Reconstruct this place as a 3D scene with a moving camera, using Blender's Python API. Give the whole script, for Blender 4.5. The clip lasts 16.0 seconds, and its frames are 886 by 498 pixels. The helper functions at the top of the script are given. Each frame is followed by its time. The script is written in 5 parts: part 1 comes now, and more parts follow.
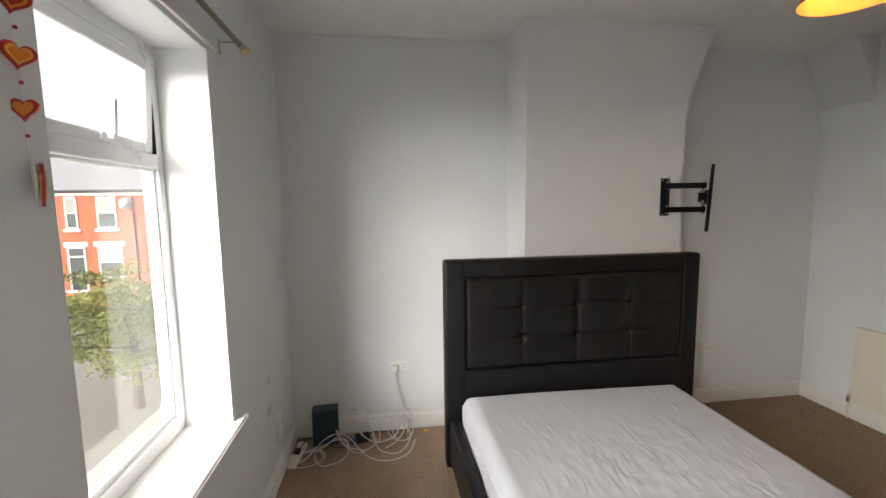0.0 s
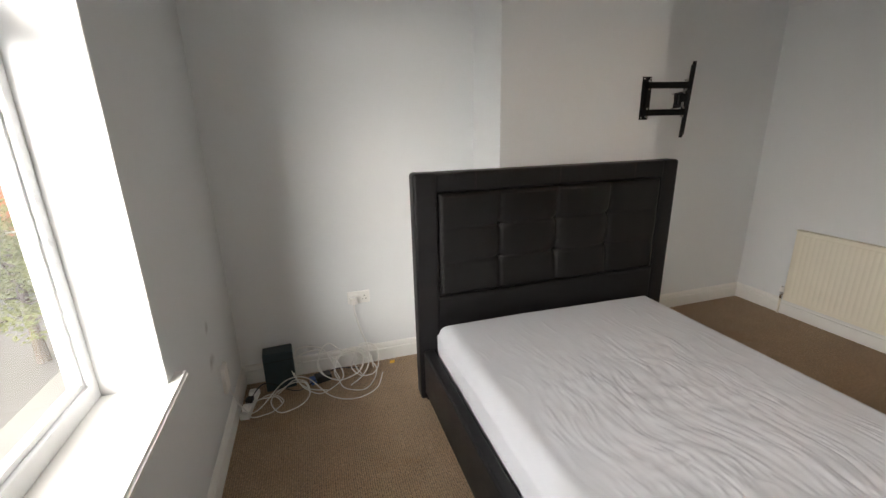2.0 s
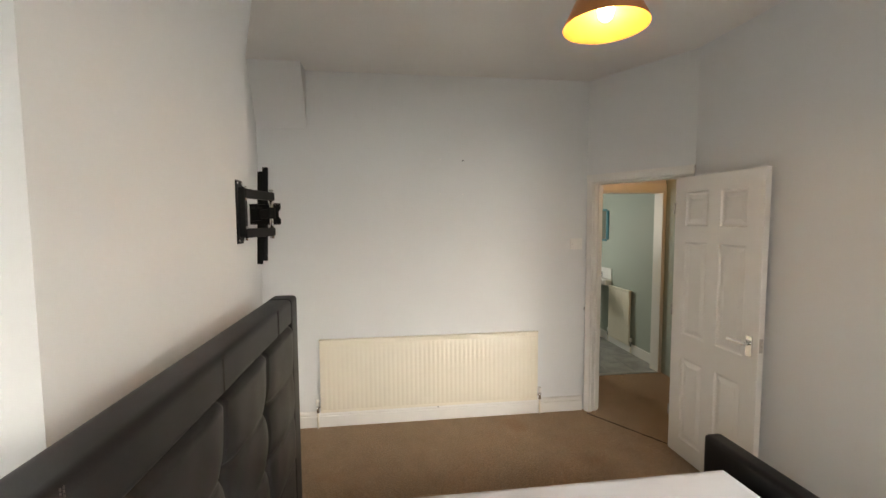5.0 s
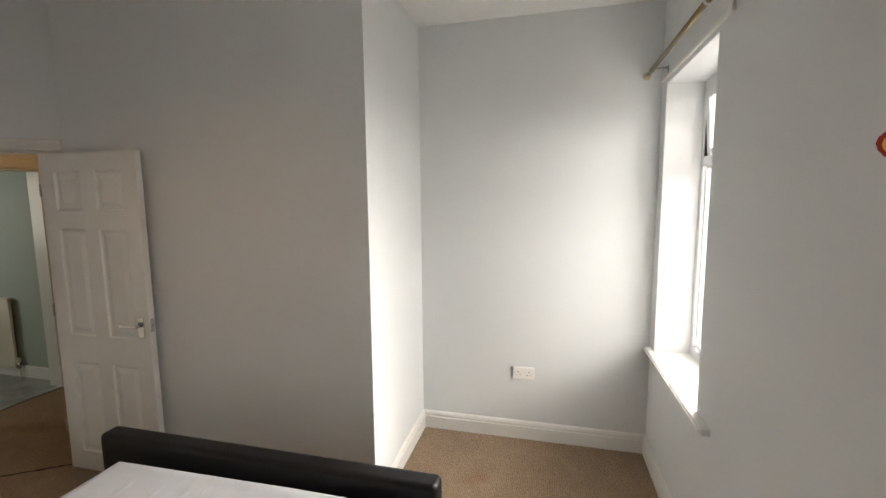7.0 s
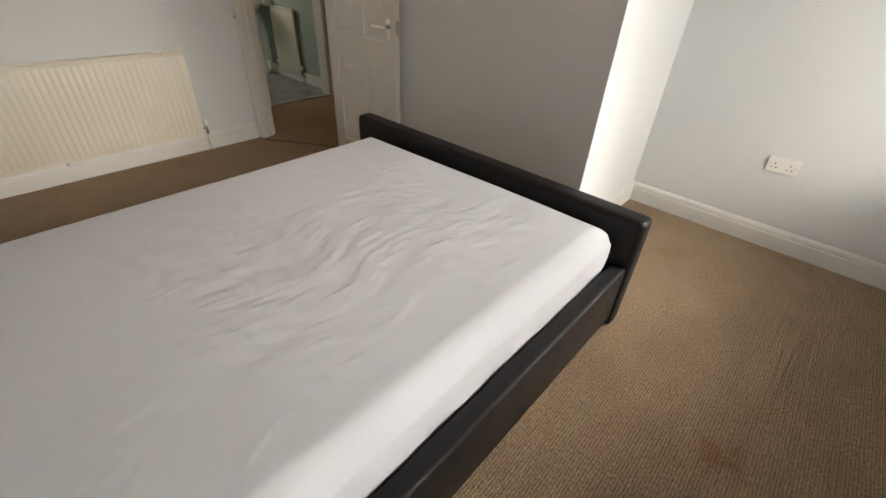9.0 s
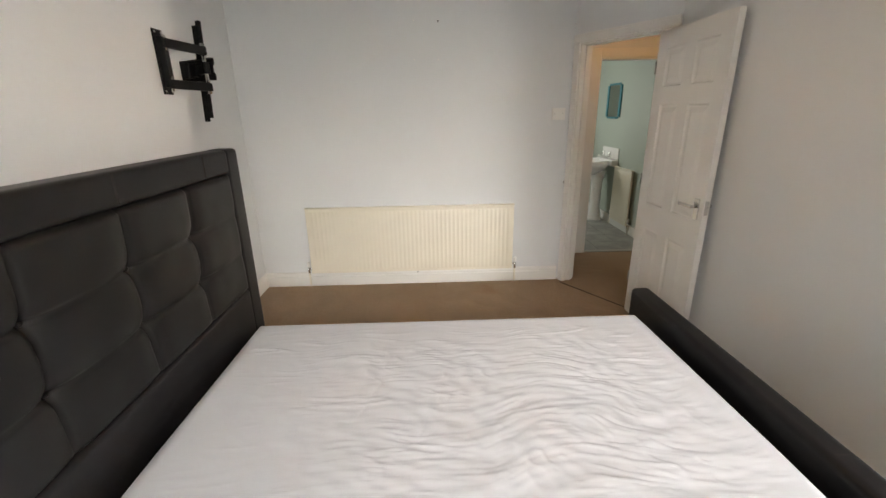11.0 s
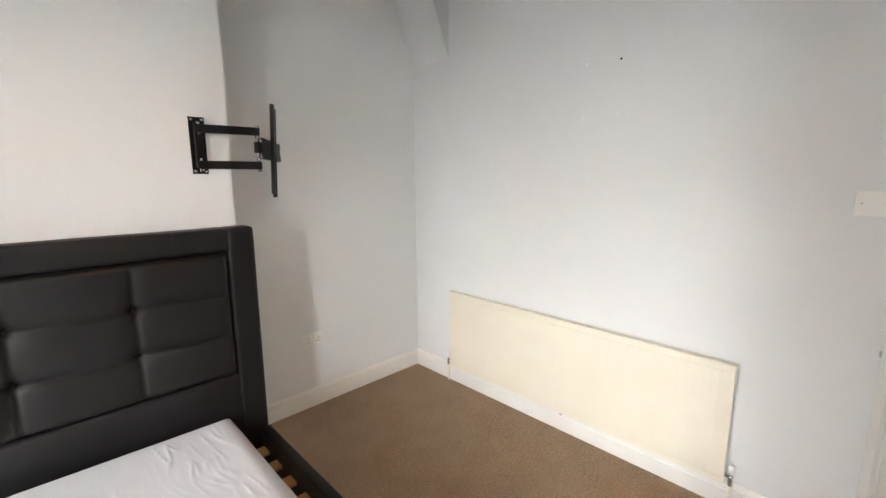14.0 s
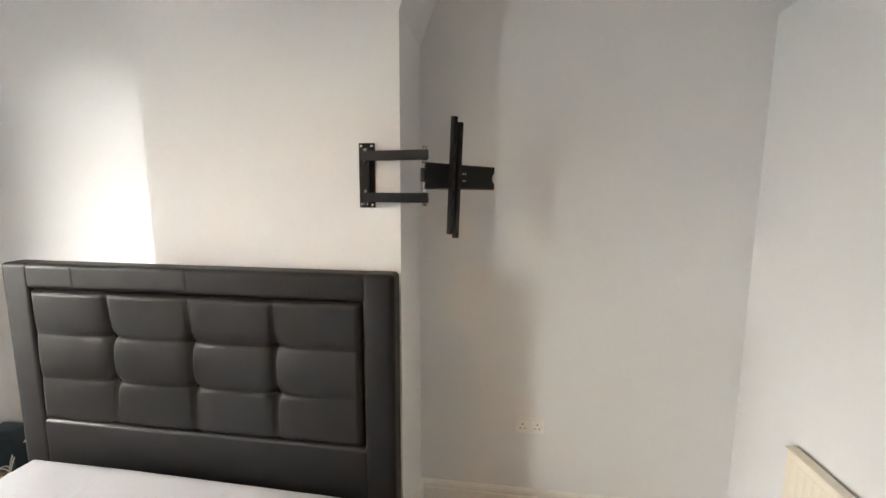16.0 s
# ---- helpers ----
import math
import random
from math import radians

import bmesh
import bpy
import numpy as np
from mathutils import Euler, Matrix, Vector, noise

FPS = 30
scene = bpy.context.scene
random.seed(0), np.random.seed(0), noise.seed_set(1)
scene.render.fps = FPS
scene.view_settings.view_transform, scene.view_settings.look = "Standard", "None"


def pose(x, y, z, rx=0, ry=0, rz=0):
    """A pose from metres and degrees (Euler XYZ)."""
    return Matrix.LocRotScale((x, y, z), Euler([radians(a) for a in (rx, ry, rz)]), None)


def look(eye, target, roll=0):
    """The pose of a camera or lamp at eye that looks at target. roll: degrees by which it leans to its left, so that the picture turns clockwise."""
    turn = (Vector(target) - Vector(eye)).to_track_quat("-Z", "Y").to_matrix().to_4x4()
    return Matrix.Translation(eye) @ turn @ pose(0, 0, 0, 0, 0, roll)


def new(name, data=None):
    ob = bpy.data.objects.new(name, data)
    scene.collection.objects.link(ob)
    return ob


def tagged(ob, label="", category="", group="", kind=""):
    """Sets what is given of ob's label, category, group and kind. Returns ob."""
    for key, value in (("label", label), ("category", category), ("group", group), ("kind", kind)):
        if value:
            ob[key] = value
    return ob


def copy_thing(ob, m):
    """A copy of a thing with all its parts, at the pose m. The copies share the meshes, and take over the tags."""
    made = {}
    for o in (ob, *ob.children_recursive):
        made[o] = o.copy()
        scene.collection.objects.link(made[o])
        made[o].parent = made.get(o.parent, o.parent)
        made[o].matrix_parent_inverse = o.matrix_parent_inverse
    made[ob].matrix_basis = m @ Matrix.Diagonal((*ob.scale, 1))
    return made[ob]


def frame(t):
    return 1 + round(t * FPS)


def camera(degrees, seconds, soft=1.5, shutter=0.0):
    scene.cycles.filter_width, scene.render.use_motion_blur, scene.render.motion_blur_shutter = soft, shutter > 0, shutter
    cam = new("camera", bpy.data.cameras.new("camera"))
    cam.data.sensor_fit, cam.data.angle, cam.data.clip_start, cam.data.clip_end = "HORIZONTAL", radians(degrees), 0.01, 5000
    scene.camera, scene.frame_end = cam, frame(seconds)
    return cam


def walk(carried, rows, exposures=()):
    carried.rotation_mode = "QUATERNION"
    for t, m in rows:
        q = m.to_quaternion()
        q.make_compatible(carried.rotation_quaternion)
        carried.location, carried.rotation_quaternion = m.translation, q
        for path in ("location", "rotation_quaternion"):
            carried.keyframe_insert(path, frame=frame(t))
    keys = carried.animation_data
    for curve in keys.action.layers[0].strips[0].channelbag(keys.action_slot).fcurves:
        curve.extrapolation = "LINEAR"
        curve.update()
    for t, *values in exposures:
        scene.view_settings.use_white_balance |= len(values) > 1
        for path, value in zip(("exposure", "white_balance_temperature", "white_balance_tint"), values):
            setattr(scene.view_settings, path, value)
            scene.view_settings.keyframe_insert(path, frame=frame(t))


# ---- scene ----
cam = camera(93.4, 16.0)
PATH = [
    (0, (0.269, 0.358, 1.721), (0.54, 2.328, 1.502), -0.8),
    (0.5, (0.275, 0.328, 1.791), (0.337, 2.326, 1.755), -0.3),
    (1, (0.269, 0.351, 1.786), (0.355, 2.348, 1.731), -0.1),
    (1.5, (0.248, 0.471, 1.715), (0.518, 2.436, 1.458), -0.4),
    (2, (0.118, 0.745, 1.606), (0.688, 2.576, 1.038), -1.3),
    (2.5, (0.092, 1.002, 1.55), (0.915, 2.701, 0.891), -0.4),
    (3, (0.143, 1.334, 1.613), (1.211, 2.949, 1.109), 0.5),
    (3.2, (0.149, 1.452, 1.62), (1.345, 3.003, 1.217), 0.4),
    (5.3, (0.407, 2.448, 1.716), (2.299, 1.814, 1.572), -0.4),
    (5.5, (0.399, 2.427, 1.72), (2.19, 1.548, 1.57), -0.4),
    (6, (0.338, 2.371, 1.699), (1.724, 0.936, 1.555), -0.3),
    (6.5, (0.257, 2.289, 1.686), (1.151, 0.507, 1.526), -0.4),
    (7, (0.228, 2.246, 1.683), (0.707, 0.317, 1.461), -0.5),
    (7.5, (0.229, 2.207, 1.64), (0.56, 0.292, 1.167), 0.0),
    (8, (0.208, 2.17, 1.547), (0.545, 0.379, 0.723), 1.4),
    (8.5, (0.242, 2.196, 1.448), (0.791, 0.614, 0.353), 3.0),
    (9, (0.312, 2.28, 1.342), (1.388, 1.037, 0.204), 3.2),
    (9.5, (0.238, 2.279, 1.41), (1.793, 1.634, 0.33), 2.6),
    (10, (0.135, 2.259, 1.478), (1.895, 1.968, 0.574), 2.0),
    (10.2, (0.132, 2.232, 1.481), (1.94, 1.969, 0.667), 1.4),
    (12.3, (0.592, 1.068, 1.607), (2.525, 1.487, 1.305), 1.2),
    (12.5, (0.667, 0.973, 1.585), (2.555, 1.56, 1.284), 1.0),
    (13, (0.867, 0.845, 1.594), (2.606, 1.788, 1.301), 0.5),
    (13.5, (1.211, 0.826, 1.6), (2.78, 2.026, 1.285), 0.2),
    (14, (1.594, 0.823, 1.59), (2.979, 2.226, 1.255), -0.2),
    (14.5, (1.996, 0.872, 1.598), (3.07, 2.527, 1.27), -0.3),
    (15, (2.313, 0.973, 1.631), (2.998, 2.823, 1.3), 0.6),
    (15.5, (2.602, 1.17, 1.659), (2.853, 3.126, 1.331), 1.0),
    (16, (2.721, 1.371, 1.676), (2.444, 3.333, 1.406), 0.3),
]
EXPOSURES = [(0, -0.3, 7000, 11), (1, -0.2, 7000, 11), (2, -0.4, 7000, 11), (2.5, -0.1, 7200, 11), (3, 0.1, 7500, 11), (5.3, 0.3, 7500, 11), (6, 0.0, 7400, 11),
             (6.5, -0.2, 7300, 11), (7.5, -0.4, 7200, 11), (8.5, -0.5, 7200, 11), (9, -0.4, 7400, 11), (9.5, -0.25, 7800, 11), (10, 0.03, 8700, 11),
             (10.5, 0.1, 7900, 11), (12.3, 0.8, 6700, 11), (13.5, 0.82, 6700, 11), (14.5, 0.82, 6800, 11), (15.5, 0.82, 7100, 11), (16, 0.8, 7100, 11)]
walk(cam, [(t, look(eye, target, roll)) for t, eye, target, roll in PATH], EXPOSURES)


# ---- world, sun, lamps ----
world = bpy.data.worlds.new("overcast_sky")
scene.world = world
world.use_nodes = True
wn = world.node_tree
sky = wn.nodes.new("ShaderNodeTexSky")
sky.sky_type, sky.sun_disc = "NISHITA", False
sky.sun_elevation, sky.sun_rotation, sky.dust_density = radians(26), radians(219), 4.0
soft_sky = wn.nodes.new("ShaderNodeHueSaturation")
soft_sky.inputs["Saturation"].default_value, soft_sky.inputs["Value"].default_value = 0.2, 3.2
wn.links.new(sky.outputs[0], soft_sky.inputs["Color"])
wn.links.new(soft_sky.outputs[0], wn.nodes["Background"].inputs[0])
wn.nodes["Background"].inputs[1].default_value = 0.15


def lamp(name, kind, m, energy, color, **more):
    data = bpy.data.lights.new(name, kind)
    data.energy, data.color = energy, color
    for key, value in more.items():
        if key == "angle":
            data.angle = value
        elif key == "size":
            data.shape, data.size, data.size_y = "RECTANGLE", value[0], value[1]
        elif key == "spread":
            data.spread = value
        elif key == "radius":
            data.shadow_soft_size = value
    ob = new(name, data)
    ob.matrix_world = m
    return ob


# a veiled sun in the south-west, spread wide by the cloud
lamp("sun", "SUN", look((-11.0, -13.5, 8.5), (0, 0, 0)), 1.1, (1, 0.98, 0.95), angle=radians(30))
# the bright sky before the house, above the line of sight: south-west and west
lamp("sky_light_a", "AREA", look((-2.8, -1.5, 2.8), (-0.5, 1.83, 1.6)), 560, (0.97, 0.985, 1.0), size=(2.2, 2.0), spread=radians(170))
lamp("sky_light_b", "AREA", look((-3.6, 0.7, 3.2), (0.6, 1.0, 1.9)), 460, (0.97, 0.985, 1.0), size=(5.0, 2.4), spread=radians(175))
lamp("bulb_light", "POINT", pose(1.848, 1.639, 2.44), 16, (1.0, 0.66, 0.36), radius=0.045)
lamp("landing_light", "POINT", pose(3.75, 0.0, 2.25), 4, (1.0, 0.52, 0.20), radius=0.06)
lamp("bathroom_sky_light", "AREA", look((6.86, 0.75, 1.65), (5.2, -0.2, 1.0)), 13, (0.95, 1.0, 0.97), size=(0.5, 0.9))


# ---- materials ----
def mat(name, color, rough=0.6, metal=0.0, vary=0.06, scale=3.0, fine=120.0, bump=0.05, dist=0.002, spec=0.5, tint=None,
        coat=0.0, sheen=0.0):
    """A principled surface with two scales of variation and a fine relief, in metres of the object's own space."""
    m = bpy.data.materials.new(name)
    m.use_nodes = True
    t = m.node_tree
    b = t.nodes["Principled BSDF"]
    co = t.nodes.new("ShaderNodeTexCoord")
    big = t.nodes.new("ShaderNodeTexNoise")
    big.inputs["Scale"].default_value, big.inputs["Detail"].default_value = scale, 4
    small = t.nodes.new("ShaderNodeTexNoise")
    small.inputs["Scale"].default_value, small.inputs["Detail"].default_value = fine, 3
    for n in (big, small):
        t.links.new(co.outputs["Object"], n.inputs["Vector"])
    mix = t.nodes.new("ShaderNodeMix")
    mix.data_type = "RGBA"
    dark = tint or tuple(c * (1 - 2 * vary) for c in color)
    mix.inputs[6].default_value, mix.inputs[7].default_value = (*dark, 1), (*[min(1, c * (1 + vary)) for c in color], 1)
    add = t.nodes.new("ShaderNodeMath")
    add.operation = "MULTIPLY_ADD"
    add.inputs[1].default_value, add.inputs[2].default_value = 0.35, 0.33
    t.links.new(small.outputs[0], add.inputs[0])
    mul = t.nodes.new("ShaderNodeMath")
    mul.operation = "MULTIPLY"
    t.links.new(add.outputs[0], mul.inputs[0])
    t.links.new(big.outputs[0], mul.inputs[1])
    dbl = t.nodes.new("ShaderNodeMath")
    dbl.operation, dbl.use_clamp = "MULTIPLY", True
    dbl.inputs[1].default_value = 2.0
    t.links.new(mul.outputs[0], dbl.inputs[0])
    t.links.new(dbl.outputs[0], mix.inputs[0])
    t.links.new(mix.outputs[2], b.inputs["Base Color"])
    rr = t.nodes.new("ShaderNodeMapRange")
    rr.inputs[3].default_value, rr.inputs[4].default_value = max(0.02, rough - 0.08), min(1, rough + 0.08)
    t.links.new(big.outputs[0], rr.inputs[0])
    t.links.new(rr.outputs[0], b.inputs["Roughness"])
    b.inputs["Metallic"].default_value = metal
    b.inputs["Specular IOR Level"].default_value = spec
    b.inputs["Coat Weight"].default_value = coat
    b.inputs["Sheen Weight"].default_value = sheen
    if bump:
        bp = t.nodes.new("ShaderNodeBump")
        bp.inputs["Strength"].default_value, bp.inputs["Distance"].default_value = bump, dist
        t.links.new(small.outputs[0], bp.inputs["Height"])
        t.links.new(bp.outputs[0], b.inputs["Normal"])
    m["nodes_mix"] = mix.name
    return m


def glow(name, color, strength):
    m = bpy.data.materials.new(name)
    m.use_nodes = True
    b = m.node_tree.nodes["Principled BSDF"]
    b.inputs["Base Color"].default_value = (*color, 1)
    b.inputs["Emission Color"].default_value = (*color, 1)
    b.inputs["Emission Strength"].default_value = strength
    return m


def glass(name, rough=0.0, color=(1, 1, 1)):
    m = bpy.data.materials.new(name)
    m.use_nodes = True
    b = m.node_tree.nodes["Principled BSDF"]
    b.inputs["Base Color"].default_value = (*color, 1)
    b.inputs["Transmission Weight"].default_value = 1.0
    b.inputs["Roughness"].default_value = rough
    b.inputs["IOR"].default_value = 1.3
    return m


STAIN_X, STAIN_Y = 0.10, 1.05


def carpet_mat(name, light, dark):
    """Loop-pile carpet: ribs of small loops, faded and stained in large soft patches."""
    m = mat(name, light, 0.95, vary=0.1, scale=5.5, fine=42, bump=0.0, spec=0.1, tint=dark, sheen=0.2)
    t = m.node_tree
    b = t.nodes["Principled BSDF"]
    co = t.nodes.new("ShaderNodeTexCoord")
    wob = t.nodes.new("ShaderNodeTexNoise")
    wob.inputs["Scale"].default_value = 14
    t.links.new(co.outputs["Object"], wob.inputs["Vector"])
    off = t.nodes.new("ShaderNodeVectorMath")
    off.operation = "MULTIPLY_ADD"
    off.inputs[1].default_value = (0.007, 0.007, 0)
    t.links.new(wob.outputs["Color"], off.inputs[0])
    t.links.new(co.outputs["Object"], off.inputs[2])
    rib = t.nodes.new("ShaderNodeTexWave")
    rib.bands_direction = "X"
    rib.inputs["Scale"].default_value, rib.inputs["Distortion"].default_value = 30, 2.6
    rib.inputs["Detail"].default_value, rib.inputs["Detail Scale"].default_value = 2, 4
    loop = t.nodes.new("ShaderNodeTexWave")
    loop.bands_direction = "Y"
    loop.inputs["Scale"].default_value, loop.inputs["Distortion"].default_value = 36, 7.0
    loop.inputs["Detail Scale"].default_value = 6
    for n in (rib, loop):
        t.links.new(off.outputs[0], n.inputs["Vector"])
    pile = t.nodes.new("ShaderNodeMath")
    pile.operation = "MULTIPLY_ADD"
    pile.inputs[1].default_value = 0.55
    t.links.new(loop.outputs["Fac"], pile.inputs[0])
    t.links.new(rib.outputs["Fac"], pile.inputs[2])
    bp = t.nodes.new("ShaderNodeBump")
    bp.inputs["Strength"].default_value, bp.inputs["Distance"].default_value = 0.9, 0.004
    t.links.new(pile.outputs[0], bp.inputs["Height"])
    t.links.new(bp.outputs[0], b.inputs["Normal"])
    base = t.nodes[m["nodes_mix"]]
    # shade in the gaps between ribs and loops, put into the colour by pile height
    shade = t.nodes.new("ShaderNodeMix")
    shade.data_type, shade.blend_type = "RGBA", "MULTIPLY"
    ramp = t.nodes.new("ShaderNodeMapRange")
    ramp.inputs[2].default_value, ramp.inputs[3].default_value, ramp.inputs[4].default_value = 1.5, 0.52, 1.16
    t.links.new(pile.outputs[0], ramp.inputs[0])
    fleck = t.nodes.new("ShaderNodeTexNoise")
    fleck.inputs["Scale"].default_value, fleck.inputs["Detail"].default_value = 95, 3
    t.links.new(co.outputs["Object"], fleck.inputs["Vector"])
    fr = t.nodes.new("ShaderNodeMapRange")
    fr.inputs[1].default_value, fr.inputs[2].default_value, fr.inputs[3].default_value, fr.inputs[4].default_value = 0.3, 0.7, 0.62, 1.34
    t.links.new(fleck.outputs[0], fr.inputs[0])
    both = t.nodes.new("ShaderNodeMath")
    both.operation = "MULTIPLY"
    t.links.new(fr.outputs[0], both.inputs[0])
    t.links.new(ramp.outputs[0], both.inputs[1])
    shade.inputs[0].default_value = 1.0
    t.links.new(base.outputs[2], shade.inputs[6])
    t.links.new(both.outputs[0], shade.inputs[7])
    # a few rusty stains
    st = t.nodes.new("ShaderNodeTexNoise")
    st.inputs["Scale"].default_value, st.inputs["Detail"].default_value = 2.3, 5
    t.links.new(co.outputs["Object"], st.inputs["Vector"])
    sr = t.nodes.new("ShaderNodeMapRange")
    sr.inputs[1].default_value, sr.inputs[2].default_value, sr.inputs[4].default_value = 0.63, 0.75, 0.55
    t.links.new(st.outputs[0], sr.inputs[0])
    sm = t.nodes.new("ShaderNodeMix")
    sm.data_type = "RGBA"
    sm.inputs[7].default_value = (light[0] * 0.62, light[1] * 0.42, light[2] * 0.25, 1)
    t.links.new(sr.outputs[0], sm.inputs[0])
    t.links.new(shade.outputs[2], sm.inputs[6])
    # the one strong tea-coloured spill between bed and window wall
    near = t.nodes.new("ShaderNodeVectorMath")
    near.operation = "DISTANCE"
    near.inputs[1].default_value = (STAIN_X, STAIN_Y, 0)
    sw = t.nodes.new("ShaderNodeTexNoise")
    sw.inputs["Scale"].default_value, sw.inputs["Detail"].default_value = 16, 5
    t.links.new(co.outputs["Object"], sw.inputs["Vector"])
    t.links.new(co.outputs["Object"], near.inputs[0])
    edge = t.nodes.new("ShaderNodeMapRange")
    edge.inputs[1].default_value, edge.inputs[2].default_value, edge.inputs[3].default_value, edge.inputs[4].default_value = 0.02, 0.17, 0.42, -0.35
    t.links.new(near.outputs["Value"], edge.inputs[0])
    amount = t.nodes.new("ShaderNodeMath")
    amount.operation = "ADD"
    t.links.new(edge.outputs[0], amount.inputs[0])
    t.links.new(sw.outputs[0], amount.inputs[1])
    clip = t.nodes.new("ShaderNodeMapRange")
    clip.inputs[1].default_value, clip.inputs[2].default_value, clip.inputs[4].default_value = 0.52, 0.95, 0.75
    t.links.new(amount.outputs[0], clip.inputs[0])
    spill = t.nodes.new("ShaderNodeMix")
    spill.data_type, spill.blend_type = "RGBA", "MULTIPLY"
    spill.inputs[7].default_value = (0.72, 0.42, 0.22, 1)
    t.links.new(clip.outputs[0], spill.inputs[0])
    t.links.new(sm.outputs[2], spill.inputs[6])
    t.links.new(spill.outputs[2], b.inputs["Base Color"])
    return m


def brick_mat(name):
    m = mat(name, (0.50, 0.12, 0.06), 0.85, vary=0.12, scale=2, fine=30, bump=0.3, dist=0.01)
    t = m.node_tree
    br = t.nodes.new("ShaderNodeTexBrick")
    co = t.nodes.new("ShaderNodeTexCoord")
    mp = t.nodes.new("ShaderNodeMapping")
    mp.inputs["Rotation"].default_value = (radians(90), 0, 0)
    br.inputs["Scale"].default_value = 4.4
    br.inputs["Color1"].default_value, br.inputs["Color2"].default_value = (0.52, 0.13, 0.06, 1), (0.42, 0.10, 0.05, 1)
    br.inputs["Mortar"].default_value, br.inputs["Mortar Size"].default_value = (0.42, 0.22, 0.16, 1), 0.012
    t.links.new(co.outputs["Object"], mp.inputs[0])
    t.links.new(mp.outputs[0], br.inputs[0])
    t.links.new(br.outputs[0], t.nodes["Principled BSDF"].inputs["Base Color"])
    return m


PAINT = mat("wall_paint", (0.745, 0.76, 0.765), 0.75, vary=0.02, scale=1.6, fine=90, bump=0.12, dist=0.002, spec=0.3)
def scuffed(m, spots):
    """Grey rub marks on the paint, each near a place on the wall: (x, y, z, reach)."""
    t = m.node_tree
    b = t.nodes["Principled BSDF"]
    co = t.nodes.new("ShaderNodeTexCoord")
    rub = t.nodes.new("ShaderNodeTexNoise")
    rub.inputs["Scale"].default_value, rub.inputs["Detail"].default_value = 11, 5
    t.links.new(co.outputs["Object"], rub.inputs["Vector"])
    last = t.nodes[m["nodes_mix"]].outputs[2]
    for x, y, z, reach in spots:
        d = t.nodes.new("ShaderNodeVectorMath")
        d.operation = "DISTANCE"
        d.inputs[1].default_value = (x, y, z)
        t.links.new(co.outputs["Object"], d.inputs[0])
        k = t.nodes.new("ShaderNodeMapRange")
        k.inputs[2].default_value, k.inputs[3].default_value, k.inputs[4].default_value = reach, 0.22, -0.4
        t.links.new(d.outputs["Value"], k.inputs[0])
        s = t.nodes.new("ShaderNodeMath")
        t.links.new(k.outputs[0], s.inputs[0])
        t.links.new(rub.outputs[0], s.inputs[1])
        c = t.nodes.new("ShaderNodeMapRange")
        c.inputs[1].default_value, c.inputs[2].default_value, c.inputs[4].default_value = 0.55, 0.85, 0.6
        t.links.new(s.outputs[0], c.inputs[0])
        mx = t.nodes.new("ShaderNodeMix")
        mx.data_type = "RGBA"
        mx.inputs[7].default_value = (0.30, 0.28, 0.25, 1)
        t.links.new(c.outputs[0], mx.inputs[0])
        t.links.new(last, mx.inputs[6])
        last = mx.outputs[2]
    t.links.new(last, b.inputs["Base Color"])


scuffed(PAINT, ((-0.44, 2.82, 0.52, 0.16), (-0.44, 2.86, 0.68, 0.10), (-0.44, 3.10, 0.30, 0.12), (0.0, 3.43, 0.16, 0.10), (1.105, 0.27, 0.55, 0.05)))
CEIL = mat("ceiling_paint", (0.82, 0.81, 0.79), 0.85, vary=0.03, scale=2.2, fine=60, bump=0.15, dist=0.003, spec=0.2)
REVEAL = mat("reveal_paint", (0.70, 0.71, 0.715), 0.6, vary=0.02, scale=3, fine=80, bump=0.1, dist=0.002)
GLOSS = mat("white_gloss_paint", (0.80, 0.79, 0.76), 0.35, vary=0.03, scale=5, fine=60, bump=0.04)
CREAM = mat("cream_radiator_enamel", (0.80, 0.75, 0.63), 0.38, vary=0.03, scale=4, fine=90, bump=0.03)
UPVC = mat("white_upvc", (0.82, 0.83, 0.84), 0.3, vary=0.02, scale=6, fine=50, bump=0.02)
RUBBER = mat("black_gasket", (0.02, 0.02, 0.02), 0.7)
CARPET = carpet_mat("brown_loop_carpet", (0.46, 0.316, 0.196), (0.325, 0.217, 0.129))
LEATHER = mat("dark_brown_leatherette", (0.0065, 0.0060, 0.0070), 0.46, vary=0.15, scale=6, fine=420, bump=0.25, dist=0.001, spec=0.3)
LEATHER_SOFT = mat("dark_leatherette_panel", (0.0072, 0.0067, 0.0072), 0.46, vary=0.15, scale=6, fine=420, bump=0.25, dist=0.001, spec=0.3)
THREAD = mat("stitching_thread", (0.035, 0.025, 0.024), 0.8)
SHEET = mat("white_cotton_sheet", (0.49, 0.505, 0.54), 0.9, vary=0.03, scale=3, fine=500, bump=0.1, dist=0.0006, spec=0.15, sheen=0.2)
PINE = mat("pine_slat", (0.50, 0.32, 0.15), 0.6, vary=0.12, scale=9, fine=70)
BLACKMETAL = mat("black_powder_coat", (0.006, 0.006, 0.0065), 0.5, vary=0.1, fine=300, bump=0.06, spec=0.18)
CHROME = mat("chrome", (0.72, 0.71, 0.70), 0.16, metal=1.0, vary=0.03, bump=0.0)
STEEL = mat("satin_steel", (0.50, 0.49, 0.47), 0.32, metal=1.0, vary=0.04, bump=0.0)
BRASS = mat("antique_brass", (0.26, 0.21, 0.12), 0.34, metal=1.0, vary=0.1, scale=20, bump=0.02)
AMBER = mat("cream_resin", (0.62, 0.50, 0.30), 0.4, vary=0.1, scale=30)
